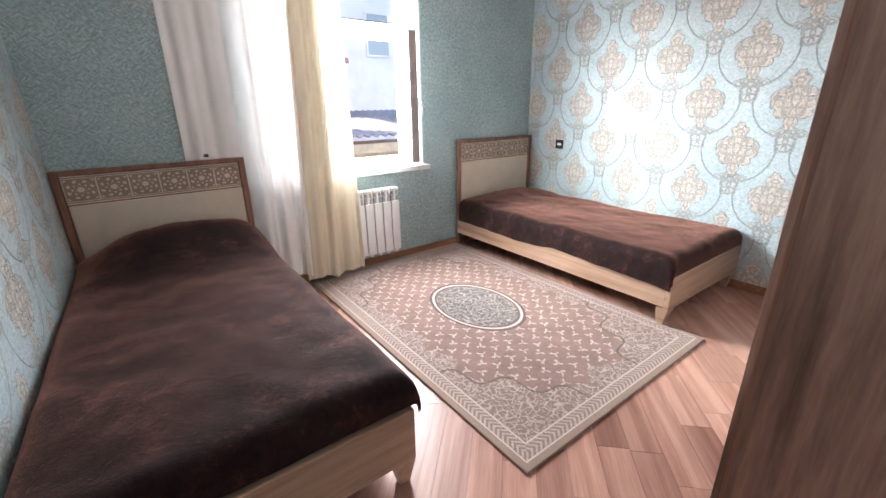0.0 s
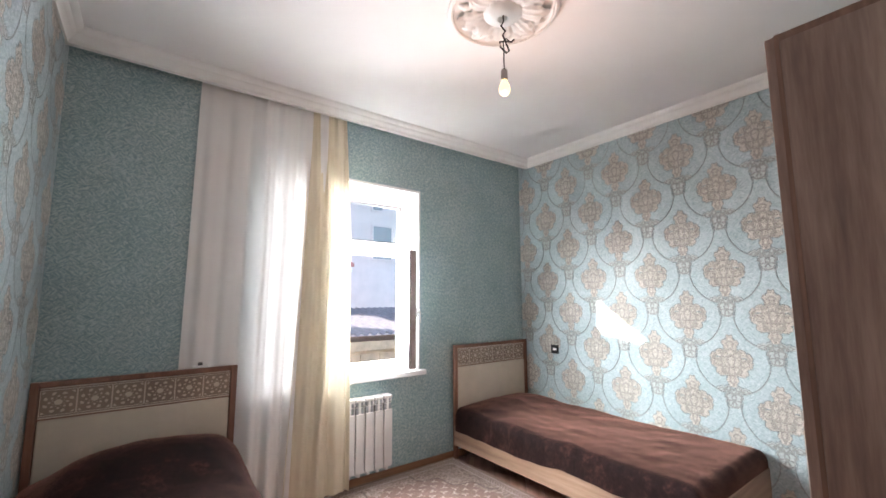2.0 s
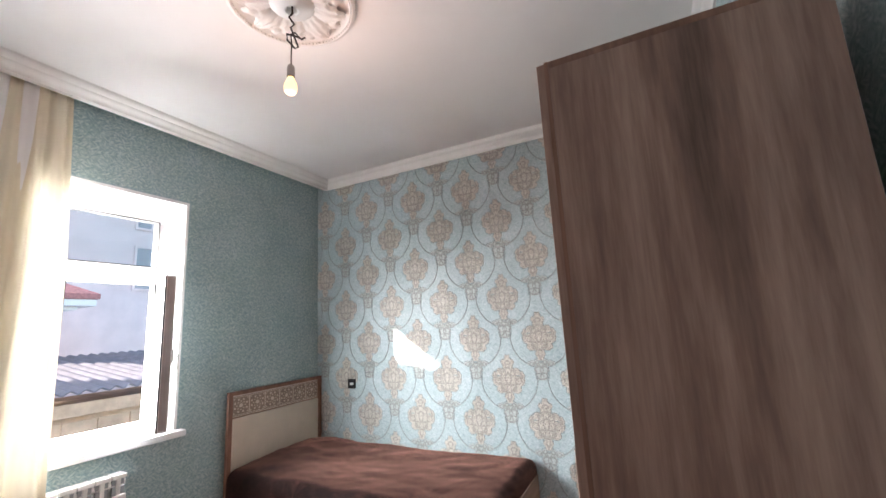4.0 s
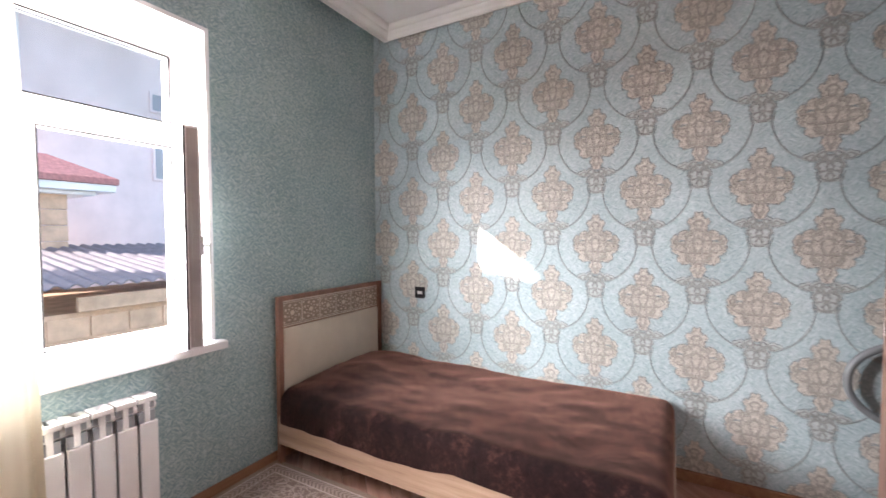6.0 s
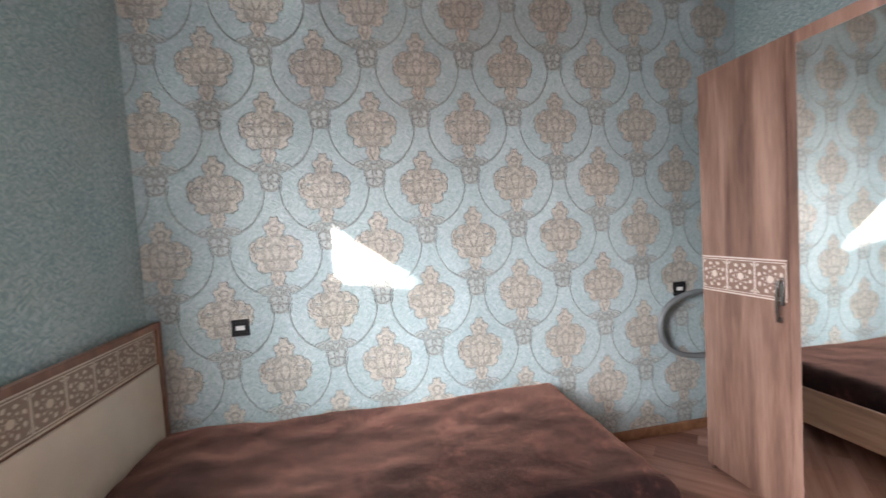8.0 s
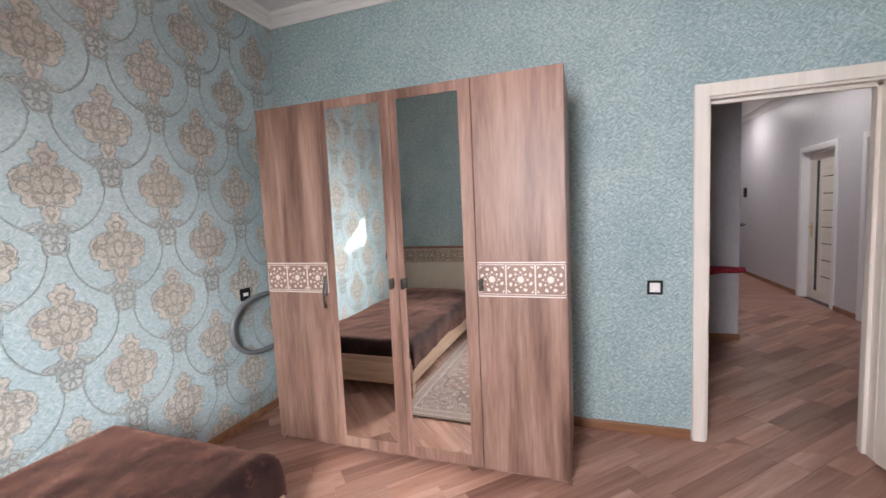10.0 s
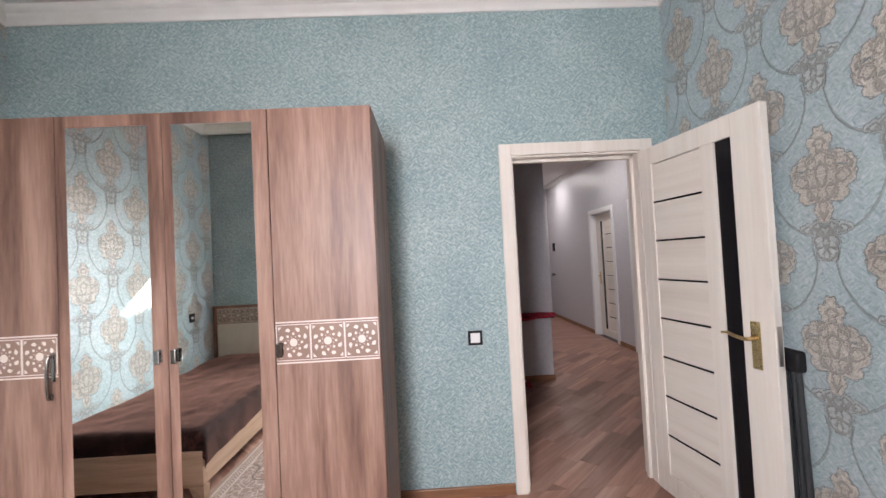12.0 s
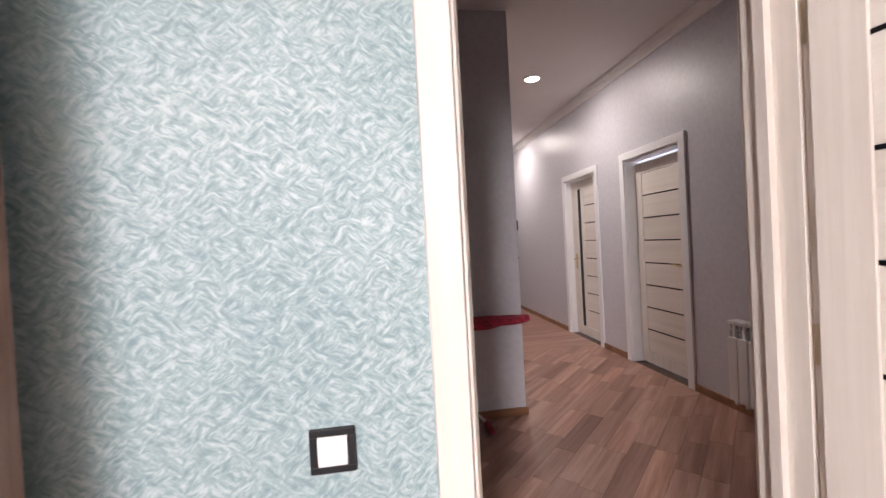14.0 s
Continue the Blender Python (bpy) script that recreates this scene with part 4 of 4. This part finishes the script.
for nm, y0, w, ang in (("door_2", H1, H1W, 8), ("door_3", H2, H2W, 0)):
    a, b = y0 + 0.07, y0 + w - 0.07
    d = structure(nm, boxes((HX, HX + 0.02, y0, a, 0.0, 2.07), (HX, HX + 0.02, b, y0 + w, 0.0, 2.07), (HX, HX + 0.02, a, b, 2.0, 2.07), bevel=0.003), M_PVC, "white panelled hall door in a white frame", "door")
    part("jamb", boxes((HX - 0.14, HX, a - 0.01, a + 0.01, 0, 2.0), (HX - 0.14, HX, b - 0.01, b + 0.01, 0, 2.0), (HX - 0.14, HX, a + 0.01, b - 0.01, 1.985, 2.0)), M_PVC, d)
    if nm == "door_2":
        door_leaf(d, pose(HX - 0.09, b - 0.012, 0, 0, 0, -90), b - a - 0.03, 1.975)
    else:
        door_leaf(d, pose(HX - 0.115, a + 0.012, 0, 0, 0, 90), b - a - 0.03, 1.955, False)
structure("wall_hall_6", boxes((HX - 1.6, HX - 1.5, -6.0, -1.5, -0.05, 3.1)), M_HALL, "plain wall of the side rooms", "wall")
radiator("white radiator on the hall wall", (HX + 0.085, -1.72, 0.09), 90, 8)


def downlight(x, y):
    d = thing("ceiling_light", "round white recessed ceiling light, lit", "ceiling light", (x, y, HZ), 0, "hall ceiling lights")
    bm = bmesh.new()
    lathe(bm, [(0.085, 0.0), (0.09, -0.004), (0.088, -0.010), (0.072, -0.012), (0.072, 0.0)], 32)
    part("rim", bm, M_WHITE, d, "", 40)
    bm = bmesh.new()
    lathe(bm, [(0.001, -0.009), (0.071, -0.009), (0.071, -0.002), (0.001, -0.002)], 32)
    part("diffuser", bm, M_LED, d)
    area_lamp("downlight_lamp", (x, y, HZ - 0.02), (x, y, 0), 0.12, 0.12, 3.5, (1.0, 0.95, 0.92))


# the second light is unseen, added to brighten the far hall wall
for x, y in ((-0.95, -3.62), (-1.2, -6.2)):
    downlight(x, y)

# ---- ceiling rose and bulb ----
RX, RY = 1.432, 1.422
rose = thing("ceiling_rose", "round white moulded ceiling rose with acanthus leaves", "ceiling rose", (RX, RY, ZC))
bm = bmesh.new()
lathe(bm, [(0.001, 0.0), (0.265, 0.0), (0.272, -0.012), (0.268, -0.022), (0.255, -0.028), (0.243, -0.02), (0.235, -0.014), (0.1, -0.016), (0.085, -0.03), (0.07, -0.044), (0.03, -0.05), (0.022, -0.044), (0.020, -0.02), (0.001, -0.02)], 64)
part("plate", bm, M_PLASTER, rose, "", 40)
for i in range(8):
    a0 = 2 * math.pi * i / 8

    def leaf(u, v, a0=a0):
        r = 0.085 + 0.14 * u
        w = 0.052 * math.sin(math.pi * min(1, 0.12 + 0.88 * u) ** 0.8) + 0.012
        s = (v - 0.5) * 2
        lob = 1 + 0.16 * math.sin(u * 22)
        z = -0.018 - 0.022 * math.sin(math.pi * u) * (1 - 0.6 * s * s) - 0.012 * u * u - 0.004 * math.cos(s * 12)
        c, sn = math.cos(a0), math.sin(a0)
        x, y = r, s * w * lob
        return (x * c - y * sn, x * sn + y * c, z)
    bm = bmesh.new()
    sheet(bm, 16, 14, leaf)
    part("leaf", bm, M_PLASTER, rose, "", 60)
for i in range(8):
    a1 = 2 * math.pi * (i + 0.5) / 8

    def sprig(u, v, a1=a1):
        r = 0.15 + 0.078 * u
        s = (v - 0.5) * 2
        y = s * (0.026 * math.sin(math.pi * min(1, 0.15 + 0.85 * u)) + 0.004) * (1 + 0.25 * math.sin(u * 16))
        z = -0.016 - 0.018 * math.sin(math.pi * u) * (1 - 0.7 * s * s)
        return (r * math.cos(a1) - y * math.sin(a1), r * math.sin(a1) + y * math.cos(a1), z)
    bm = bmesh.new()
    sheet(bm, 12, 8, sprig)
    part("leaf", bm, M_PLASTER, rose, "", 60)
rose.scale = (1.07, 1.07, 1.0)
bm = bmesh.new()
for i in range(90):
    a = 2 * math.pi * i / 90
    bmesh.ops.create_icosphere(bm, subdivisions=1, radius=0.006, matrix=Matrix.Translation((0.247 * math.cos(a), 0.247 * math.sin(a), -0.024)))
part("beading", bm, M_PLASTER, rose, "", 80)

pend = thing("pendant_bulb", "bare lit bulb hanging on twisted dark wires", "light bulb", (RX, RY, ZC + 0.02))
bm = bmesh.new()
tube(bm, [(0, 0, -0.03), (0.004, 0, -0.08), (-0.012, 0.004, -0.11), (0.012, -0.004, -0.135), (-0.006, 0.0, -0.16), (0.03, 0.01, -0.19), (0.04, 0.0, -0.23), (0.01, -0.012, -0.262), (-0.028, -0.004, -0.24), (-0.018, 0.008, -0.2), (0.03, 0.012, -0.175), (0.08, 0.02, -0.155), (0.11, 0.03, -0.125)], 0.0045, 8)
tube(bm, [(0.11, 0.03, -0.125), (0.09, 0.03, -0.15), (0.02, 0.0, -0.17), (-0.01, -0.006, -0.2), (0.002, 0, -0.24), (0, 0, -0.30), (0.001, 0, -0.355)], 0.003, 8)
part("cable", bm, M_WIRE, pend, "tangled dark cable", 60)
bm = bmesh.new()
lathe(bm, [(0.004, -0.345), (0.013, -0.35), (0.017, -0.36), (0.018, -0.405), (0.015, -0.408), (0.004, -0.408)], 20)
part("lamp_holder", bm, M_CHROME, pend, "dark metal lamp holder", 40)
bm = bmesh.new()
lathe(bm, [(0.012, -0.406), (0.016, -0.42), (0.025, -0.437), (0.029, -0.455), (0.027, -0.474), (0.018, -0.487), (0.001, -0.491)], 24)
part("bulb", bm, M_BULB, pend, "glowing warm bulb", 60)
point_lamp("bulb_lamp", (RX, RY, ZC - 0.53), 1.7, (1.0, 0.55, 0.38), 0.03)

# ---- switches and sockets ----


def plate(name, label, cat, m, rocker=True):
    """A square black frame with a white insert, facing -y in its own axes."""
    p = thing(name, label, cat)
    p.matrix_world = m
    part("frame", boxes((-0.042, 0.042, -0.009, 0, -0.042, -0.028), (-0.042, 0.042, -0.009, 0, 0.028, 0.042), (-0.042, -0.028, -0.009, 0, -0.028, 0.028), (0.028, 0.042, -0.009, 0, -0.028, 0.028), bevel=0.002), M_SOCKET, p)
    if rocker:
        part("rocker", boxes((-0.0275, 0.0275, -0.011, 0, -0.0275, 0.0275), bevel=0.002), M_WHITE, p)
    else:
        part("insert", boxes((-0.0275, 0.0275, -0.008, 0, -0.0275, 0.0275), bevel=0.002), M_SOCKET, p)
        part("outlet", boxes((-0.021, 0.021, -0.0095, -0.008, -0.011, 0.011), bevel=0.0007), M_WHITE, p)
    return p


plate("light_switch", "white light switch in a black frame", "light switch", pose(0.735, YS, 0.91, 0, 0, 180))
plate("wall_socket", "small black framed wall socket over the bed", "socket", pose(XE, 2.677, 0.928, 0, 0, -90), False)
plate("wall_socket", "small black framed wall socket beside the wardrobe", "socket", pose(XE, 0.133, 0.905, 0, 0, -90), False)

# ---- loose things in the room ----
hose = thing("hose", "grey plastic hose looped between wardrobe and wall", "hose", (3.305, 0, 0))
bm = bmesh.new()
pts = [(0.0, -0.20 + 0.02 * j, 0.87 + 0.002 * j) for j in range(6)]
for j in range(0, 25):
    a = math.pi * (0.5 - j / 24)
    pts.append((0.0, -0.02 + 0.335 * math.cos(a) ** 0.75 if 0 < j < 24 else -0.02, 0.685 + 0.2 * math.sin(a)))
pts += [(0.0, -0.05 - 0.03 * j, 0.487) for j in range(1, 5)] + [(0.0, -0.2, 0.46), (0.0, -0.22, 0.38), (0.0, -0.23, 0.2), (0.0, -0.23, 0.012)]
tube(bm, pts, 0.017, 12)
part("tube", bm, M_GREYTUBE, hose, "", 50)
bm = bmesh.new()
tube(bm, [(0, -0.23, 0.0), (0, -0.23, 0.09)], 0.026, 14)
part("cuff", bm, M_DARKSTEEL, hose, "dark end cuff", 50)

rack = thing("folded_drying_rack", "dark folded drying rack leaning behind the door", "drying rack", (-0.455, 0.455, 0))
part("cap", boxes((-0.022, 0.022, -0.075, 0.055, 0.86, 0.945), bevel=0.012, segs=3), M_SOCKET, rack, "black plastic cap", 40)
for j in range(4):
    bm = bmesh.new()
    tube(bm, [(-0.005 + 0.006 * (j % 2), -0.055 + 0.03 * j, 0.87), (-0.002, -0.045 + 0.035 * j, 0.01)], 0.011, 12)
    part("leg", bm, M_DARKSTEEL, rack, "", 50)
part("foot", boxes((-0.02, 0.025, -0.07, 0.085, 0.0, 0.02), bevel=0.006), M_SOCKET, rack)

clip = thing("curtain_clip", "small white plastic clip on the headboard", "clip", (0.345, YN - 0.052, 1.0))
part("body", boxes((-0.045, 0.045, -0.012, 0.012, 0.0, 0.016), bevel=0.005), M_WHITE, clip)
bm = bmesh.new()
lathe(bm, [(0.004, 0.016), (0.014, 0.018), (0.014, 0.032), (0.009, 0.036), (0.001, 0.036)], 16)
part("knob", bm, M_CHROME, clip, "dark round knob", 40)

# ---- things in the hall ----
iron = thing("ironing_board", "ironing board with a red checked cover", "ironing board", (0.42, -2.28, 0))
bm = bmesh.new()
sheet(bm, 24, 8, lambda u, v: (-0.74 + 1.2 * u, (v - 0.5) * 0.26 * min(1, 0.35 + 2.6 * u), 0.755 + 0.012 * noise.noise((u * 9, v * 4, 1)) - (0.03 if v in (0, 1) else 0)))
top = part("cover", bm, M_RED, iron, "red checked cotton cover", 60)
md = top.modifiers.new("thickness", "SOLIDIFY")
md.thickness = 0.035
for s in (-1, 1):
    bm = bmesh.new()
    tube(bm, [(s * 0.42, 0.05 * s, 0.015), (-s * 0.3, 0.05 * s, 0.735)], 0.011, 10)
    lg = part("leg", bm, M_STEEL, iron, "grey tubular leg", 50)
    bm = bmesh.new()
    tube(bm, [(s * 0.42, 0.05 * s - 0.12, 0.016), (s * 0.42, 0.05 * s + 0.16, 0.016)], 0.016, 10)
    part("foot", bm, M_RED, lg, "dark red rubber foot", 50)
com = thing("intercom", "small dark intercom beside the entrance", "intercom", (HX, -6.85, 1.53), -90)
part("housing", boxes((-0.05, 0.05, 0.0, 0.03, -0.09, 0.09), bevel=0.008), M_SOCKET, com)
part("screen", boxes((-0.035, 0.035, 0.03, 0.033, 0.0, 0.06)), M_BLACKGLASS, com)
# door handle: a round knob on a short stem
knob = thing("door_handle", "round dark metal door handle under the intercom", "door bell", (HX, -6.85, 0.93), -90)
bm = bmesh.new()
bmesh.ops.create_uvsphere(bm, u_segments=16, v_segments=10, radius=0.035, matrix=Matrix.Translation((0, 0.06, 0)))
tube(bm, [(0, 0, 0), (0, 0.05, 0)], 0.014, 10)
part("grip", bm, M_CHROME, knob, "", 60)
mat_ = tagged(part("door_mat", boxes((-1.65, -0.95, HY + 0.05, HY + 0.5, 0.0, 0.015), bevel=0.004), M_SOCKET), "dark mat before the entrance", "door mat")

# ---- outside the window ----
M_STUCCO = plain("pale_stucco", (0.76, 0.65, 0.66), 0.9, vary=0.07, scale=1.5, relief=0.4, fine=40)
M_STONE = plain("cut_limestone", (0.62, 0.43, 0.31), 0.85, vary=0.12, scale=6, relief=0.4, fine=30)
M_TIN = plain("grey_roof_sheet", (0.24, 0.215, 0.235), 0.5, 0.1, vary=0.12, scale=5)
M_TILE = plain("clay_tile", (0.46, 0.20, 0.19), 0.8, vary=0.15, scale=20)
M_GROUND = plain("dusty_ground", (0.5, 0.46, 0.42), 0.95, vary=0.15, scale=0.6, relief=0.5, fine=12)
M_DARKPANE = plain("dark_window_pane", (0.30, 0.30, 0.34), 0.2, vary=0.0)
structure("ground", boxes((-400, 400, YN + 0.4, 800, -3.2, -3.0)), M_GROUND, "dusty yard outside", "ground")

house = thing("house", "pale stuccoed house with eaves across the yard", "house", (0, 11, -3.0))
part("wall", boxes((1.6, 16, 0, 6, 0, 8.75)), M_STUCCO, house)
part("eave", boxes((1.2, 16.4, -0.55, 6.4, 8.72, 8.9), (1.2, 16.4, -0.42, 0.1, 8.6, 8.72), (1.2, 16.4, -0.3, 0.1, 8.5, 8.6), bevel=0.02), M_PVC, house, "white moulded eave")
bm = bmesh.new()
sheet(bm, 304, 30, lambda u, v: (1.2 + 15.2 * u, -0.6 + 3.6 * v, 8.93 + 1.5 * v + 0.03 * abs(math.sin(u * math.pi * 76)) + 0.03 * (1 - (v * 15) % 1)))
part("roof", bm, M_TILE, house, "dark red tiled roof")
bm = bmesh.new()
tube(bm, [(1.2, -0.6, 8.78), (16.4, -0.6, 8.78)], 0.07, 10)
part("gutter", bm, M_PVC, house, "white gutter", 50)
bm = bmesh.new()
tube(bm, [(3.4, -0.55, 8.74), (3.4, -0.12, 8.4), (3.4, -0.1, 0.05)], 0.055, 10)
part("downpipe", bm, M_PVC, house, "white downpipe", 50)
for x0, x1, z0, z1 in ((5.55, 5.87, 7.1, 7.45), (5.58, 6.2, 5.62, 6.6), (8.6, 9.6, 6.2, 7.6)):
    w = part("window", boxes((x0 - 0.05, x1 + 0.05, -0.04, 0.0, z0 - 0.05, z0), (x0 - 0.05, x1 + 0.05, -0.04, 0.0, z1, z1 + 0.05), (x0 - 0.05, x0, -0.04, 0.0, z0, z1), (x1, x1 + 0.05, -0.04, 0.0, z0, z1)), M_STUCCO, house)
    part("pane", boxes((x0, x1, -0.02, -0.002, z0, z1)), M_DARKPANE, w)

shed = thing("shed", "low stone shed with a corrugated metal roof", "shed", (0, 6.5, -3.0))
part("wall", boxes((0.6, 6.0, 0.0, 2.6, 0, 3.55)), M_STONE, shed)
bm = bmesh.new()
sheet(bm, 220, 2, lambda u, v: (0.5 + 5.6 * u, -0.18 + 2.9 * v, 3.84 + 0.36 * v + 0.022 * math.sin(u * 2 * math.pi * 36)))
rf = part("roof", bm, M_TIN, shed, "grey corrugated metal roof", 60)
md = rf.modifiers.new("thickness", "SOLIDIFY")
md.thickness = 0.012
for j in range(12):
    part("stone", boxes((2.0 + 0.36 * (j % 6) + 0.01, 2.35 + 0.36 * (j % 6), -0.02, 0.0, 3.28 - 0.24 * (j // 6), 3.5 - 0.24 * (j // 6)), bevel=0.006), M_STONE, shed)
part("beam", boxes((2.6, 6.0, -0.1, -0.03, 3.56, 3.72), bevel=0.01), M_STONE, shed, "pale timber beam under the eave")

pavil = thing("gate_pier", "stone block pier with a hipped tile cap", "pier", (3.0, 9.4, -3.0))
for j in range(22):
    part("stone", boxes((-0.40 + 0.004 * (j % 3), 0.40 - 0.003 * (j % 2), -0.4, 0.4, j * 0.238, j * 0.238 + 0.228), bevel=0.008), M_STONE, pavil)
part("core", boxes((-0.37, 0.37, -0.37, 0.37, 0, 5.25)), M_STUCCO, pavil)
bm = bmesh.new()
base = [bm.verts.new((x, y, 5.25)) for x, y in ((-0.95, -0.7), (0.95, -0.7), (0.95, 0.7), (-0.95, 0.7))]
low = [bm.verts.new((x, y, 5.16)) for x, y in ((-0.95, -0.7), (0.95, -0.7), (0.95, 0.7), (-0.95, 0.7))]
apex = [bm.verts.new((-0.3, 0, 5.62)), bm.verts.new((0.3, 0, 5.62))]
for f in ((base[0], base[1], apex[1], apex[0]), (base[1], base[2], apex[1]), (base[2], base[3], apex[0], apex[1]), (base[3], base[0], apex[0]), tuple(low)):
    bm.faces.new(f)
for j in range(4):
    bm.faces.new((base[j], base[(j + 1) % 4], low[(j + 1) % 4], low[j]))
part("cap", bm, M_TILE, pavil, "hipped clay tile cap")
part("fascia", boxes((-0.92, 0.92, -0.67, 0.67, 5.04, 5.155), (-0.7, 0.7, -0.55, 0.55, 4.98, 5.04), bevel=0.012), M_PVC, pavil, "white fascia under the cap")

# unseen block, added to cut off the south end of the sun patch
tall_sun_block = thing("house", "unseen tall block added west of the yard to cut the sun", "house", (-8.2, 5.8, -3.0))
part("wall", boxes((-2.5, 2.5, -2.0, 2.04, 0, 12.0)), M_STUCCO, tall_sun_block)
part("roof", boxes((-2.6, 2.5, -2.1, 2.04, 12.0, 12.25)), M_TIN, tall_sun_block)

# unseen block and slab, added to shade the lower panes; gap lets sun reach the bed
low_sun_block = thing("house", "unseen low block added to keep sun off the lower window", "house", (-8.2, 10.35, -3.0))
part("wall", boxes((-2.5, 2.5, -2.5, 2.5, 0, 7.2)), M_STUCCO, low_sun_block)
part("canopy", boxes((-2.5, 2.5, -2.5, 2.5, 7.62, 8.555)), M_STUCCO, low_sun_block, "unseen slab added to block the sun above a gap")
for x in (-2.3, 2.3):
    for y in (0.4, 2.4):
        part("post", boxes((x - 0.08, x + 0.08, y - 0.08, y + 0.08, 7.2, 7.62)), M_PVC, low_sun_block)

# ---- floors ----
structure("floor_base", boxes((HX - 1.6, XE + 0.2, HY - 0.1, YN, -0.12, -0.011)), plain("floor_base", (0.10, 0.06, 0.045), 0.7), "dark joints of the laminate floor", "floor")

M_PLANK = wood("laminate_plank", (0.235, 0.115, 0.083), (0.37, 0.205, 0.157), (0.50, 0.31, 0.245), "x", 0.36, 9.0, 1.3, True, 0.36)
M_PLANK_FAR = wood("laminate_plank_far", (0.235, 0.115, 0.083), (0.37, 0.205, 0.157), (0.50, 0.31, 0.245), "x", 0.36, 9.0, 1.3, False, 0.36)


def clipped(poly, x0, x1, y0, y1):
    """A polygon cut to a rectangle."""
    for ax, lim, sgn in ((0, x0, 1), (0, x1, -1), (1, y0, 1), (1, y1, -1)):
        out = []
        for i, p in enumerate(poly):
            q = poly[(i + 1) % len(poly)]
            a, b = (p[ax] - lim) * sgn, (q[ax] - lim) * sgn
            if a >= 0:
                out.append(p)
            if a * b < 0:
                t = a / (a - b)
                out.append((p[0] + (q[0] - p[0]) * t, p[1] + (q[1] - p[1]) * t))
        poly = out
        if len(poly) < 3:
            return []
    return poly


def strips(x0, x1, y0, y1, width, seed):
    """Laminate strips laid at 45 degrees over a rectangle, each one cut to it, in its own axes."""
    rnd = random.Random(seed)
    c, s = math.cos(math.pi / 4), math.sin(math.pi / 4)
    us = [x * c + y * s for x in (x0, x1) for y in (y0, y1)]
    vs = [-x * s + y * c for x in (x0, x1) for y in (y0, y1)]
    v = math.floor(min(vs) / width) * width
    while v < max(vs):
        u = min(us) - rnd.random() * 0.6
        while u < max(us):
            L = rnd.choice((0.36, 0.45, 0.56, 0.7))
            g = 0.0008
            quad = [(u + g, v + g), (u + L - g, v + g), (u + L - g, v + width - g), (u + g, v + width - g)]
            poly = clipped([(a * c - b * s, a * s + b * c) for a, b in quad], x0, x1, y0, y1)
            if poly:
                yield u, v, [(x * c + y * s - u, -x * s + y * c - v) for x, y in poly]
            u += L
        v += width


def strip_mesh(bm, poly, z0, z1):
    a = [bm.verts.new((x, y, z0)) for x, y in poly]
    b = [bm.verts.new((x, y, z1)) for x, y in poly]
    bm.faces.new(b)
    for i in range(len(a)):
        j = (i + 1) % len(a)
        bm.faces.new((a[i], a[j], b[j], b[i]))


floor = tagged(new("floor"), "pinkish-brown laminate floor laid diagonally", "floor", "", "structure")
C45 = math.cos(math.pi / 4)
for u, v, poly in strips(XW, XE, YS, YN, 0.125, 4):
    bm = bmesh.new()
    strip_mesh(bm, poly, -0.011, 0.0)
    p = part("plank", bm, M_PLANK, floor)
    p.matrix_basis = pose((u - v) * C45, (u + v) * C45, 0, 0, 0, 45)
hall_floor = tagged(new("floor_hall"), "pinkish-brown laminate floor of the hall", "floor", "", "structure")
far = bmesh.new()
R45 = Matrix.Rotation(math.pi / 4, 3, "Z")
for u, v, poly in strips(HX, 1.6, HY, YS, 0.125, 9):
    wx, wy = (u - v) * C45, (u + v) * C45
    if wy > -4.2 and -1.9 < wx < 0.45:
        bm = bmesh.new()
        strip_mesh(bm, poly, -0.011, 0.0)
        p = part("plank", bm, M_PLANK, hall_floor)
        p.matrix_basis = pose(wx, wy, 0, 0, 0, 45)
    else:
        strip_mesh(far, [(x * C45 - y * C45 + wx, x * C45 + y * C45 + wy) for x, y in poly], -0.011, 0.0)
tagged(part("far_planks", far, M_PLANK_FAR, hall_floor), kind="stuff")
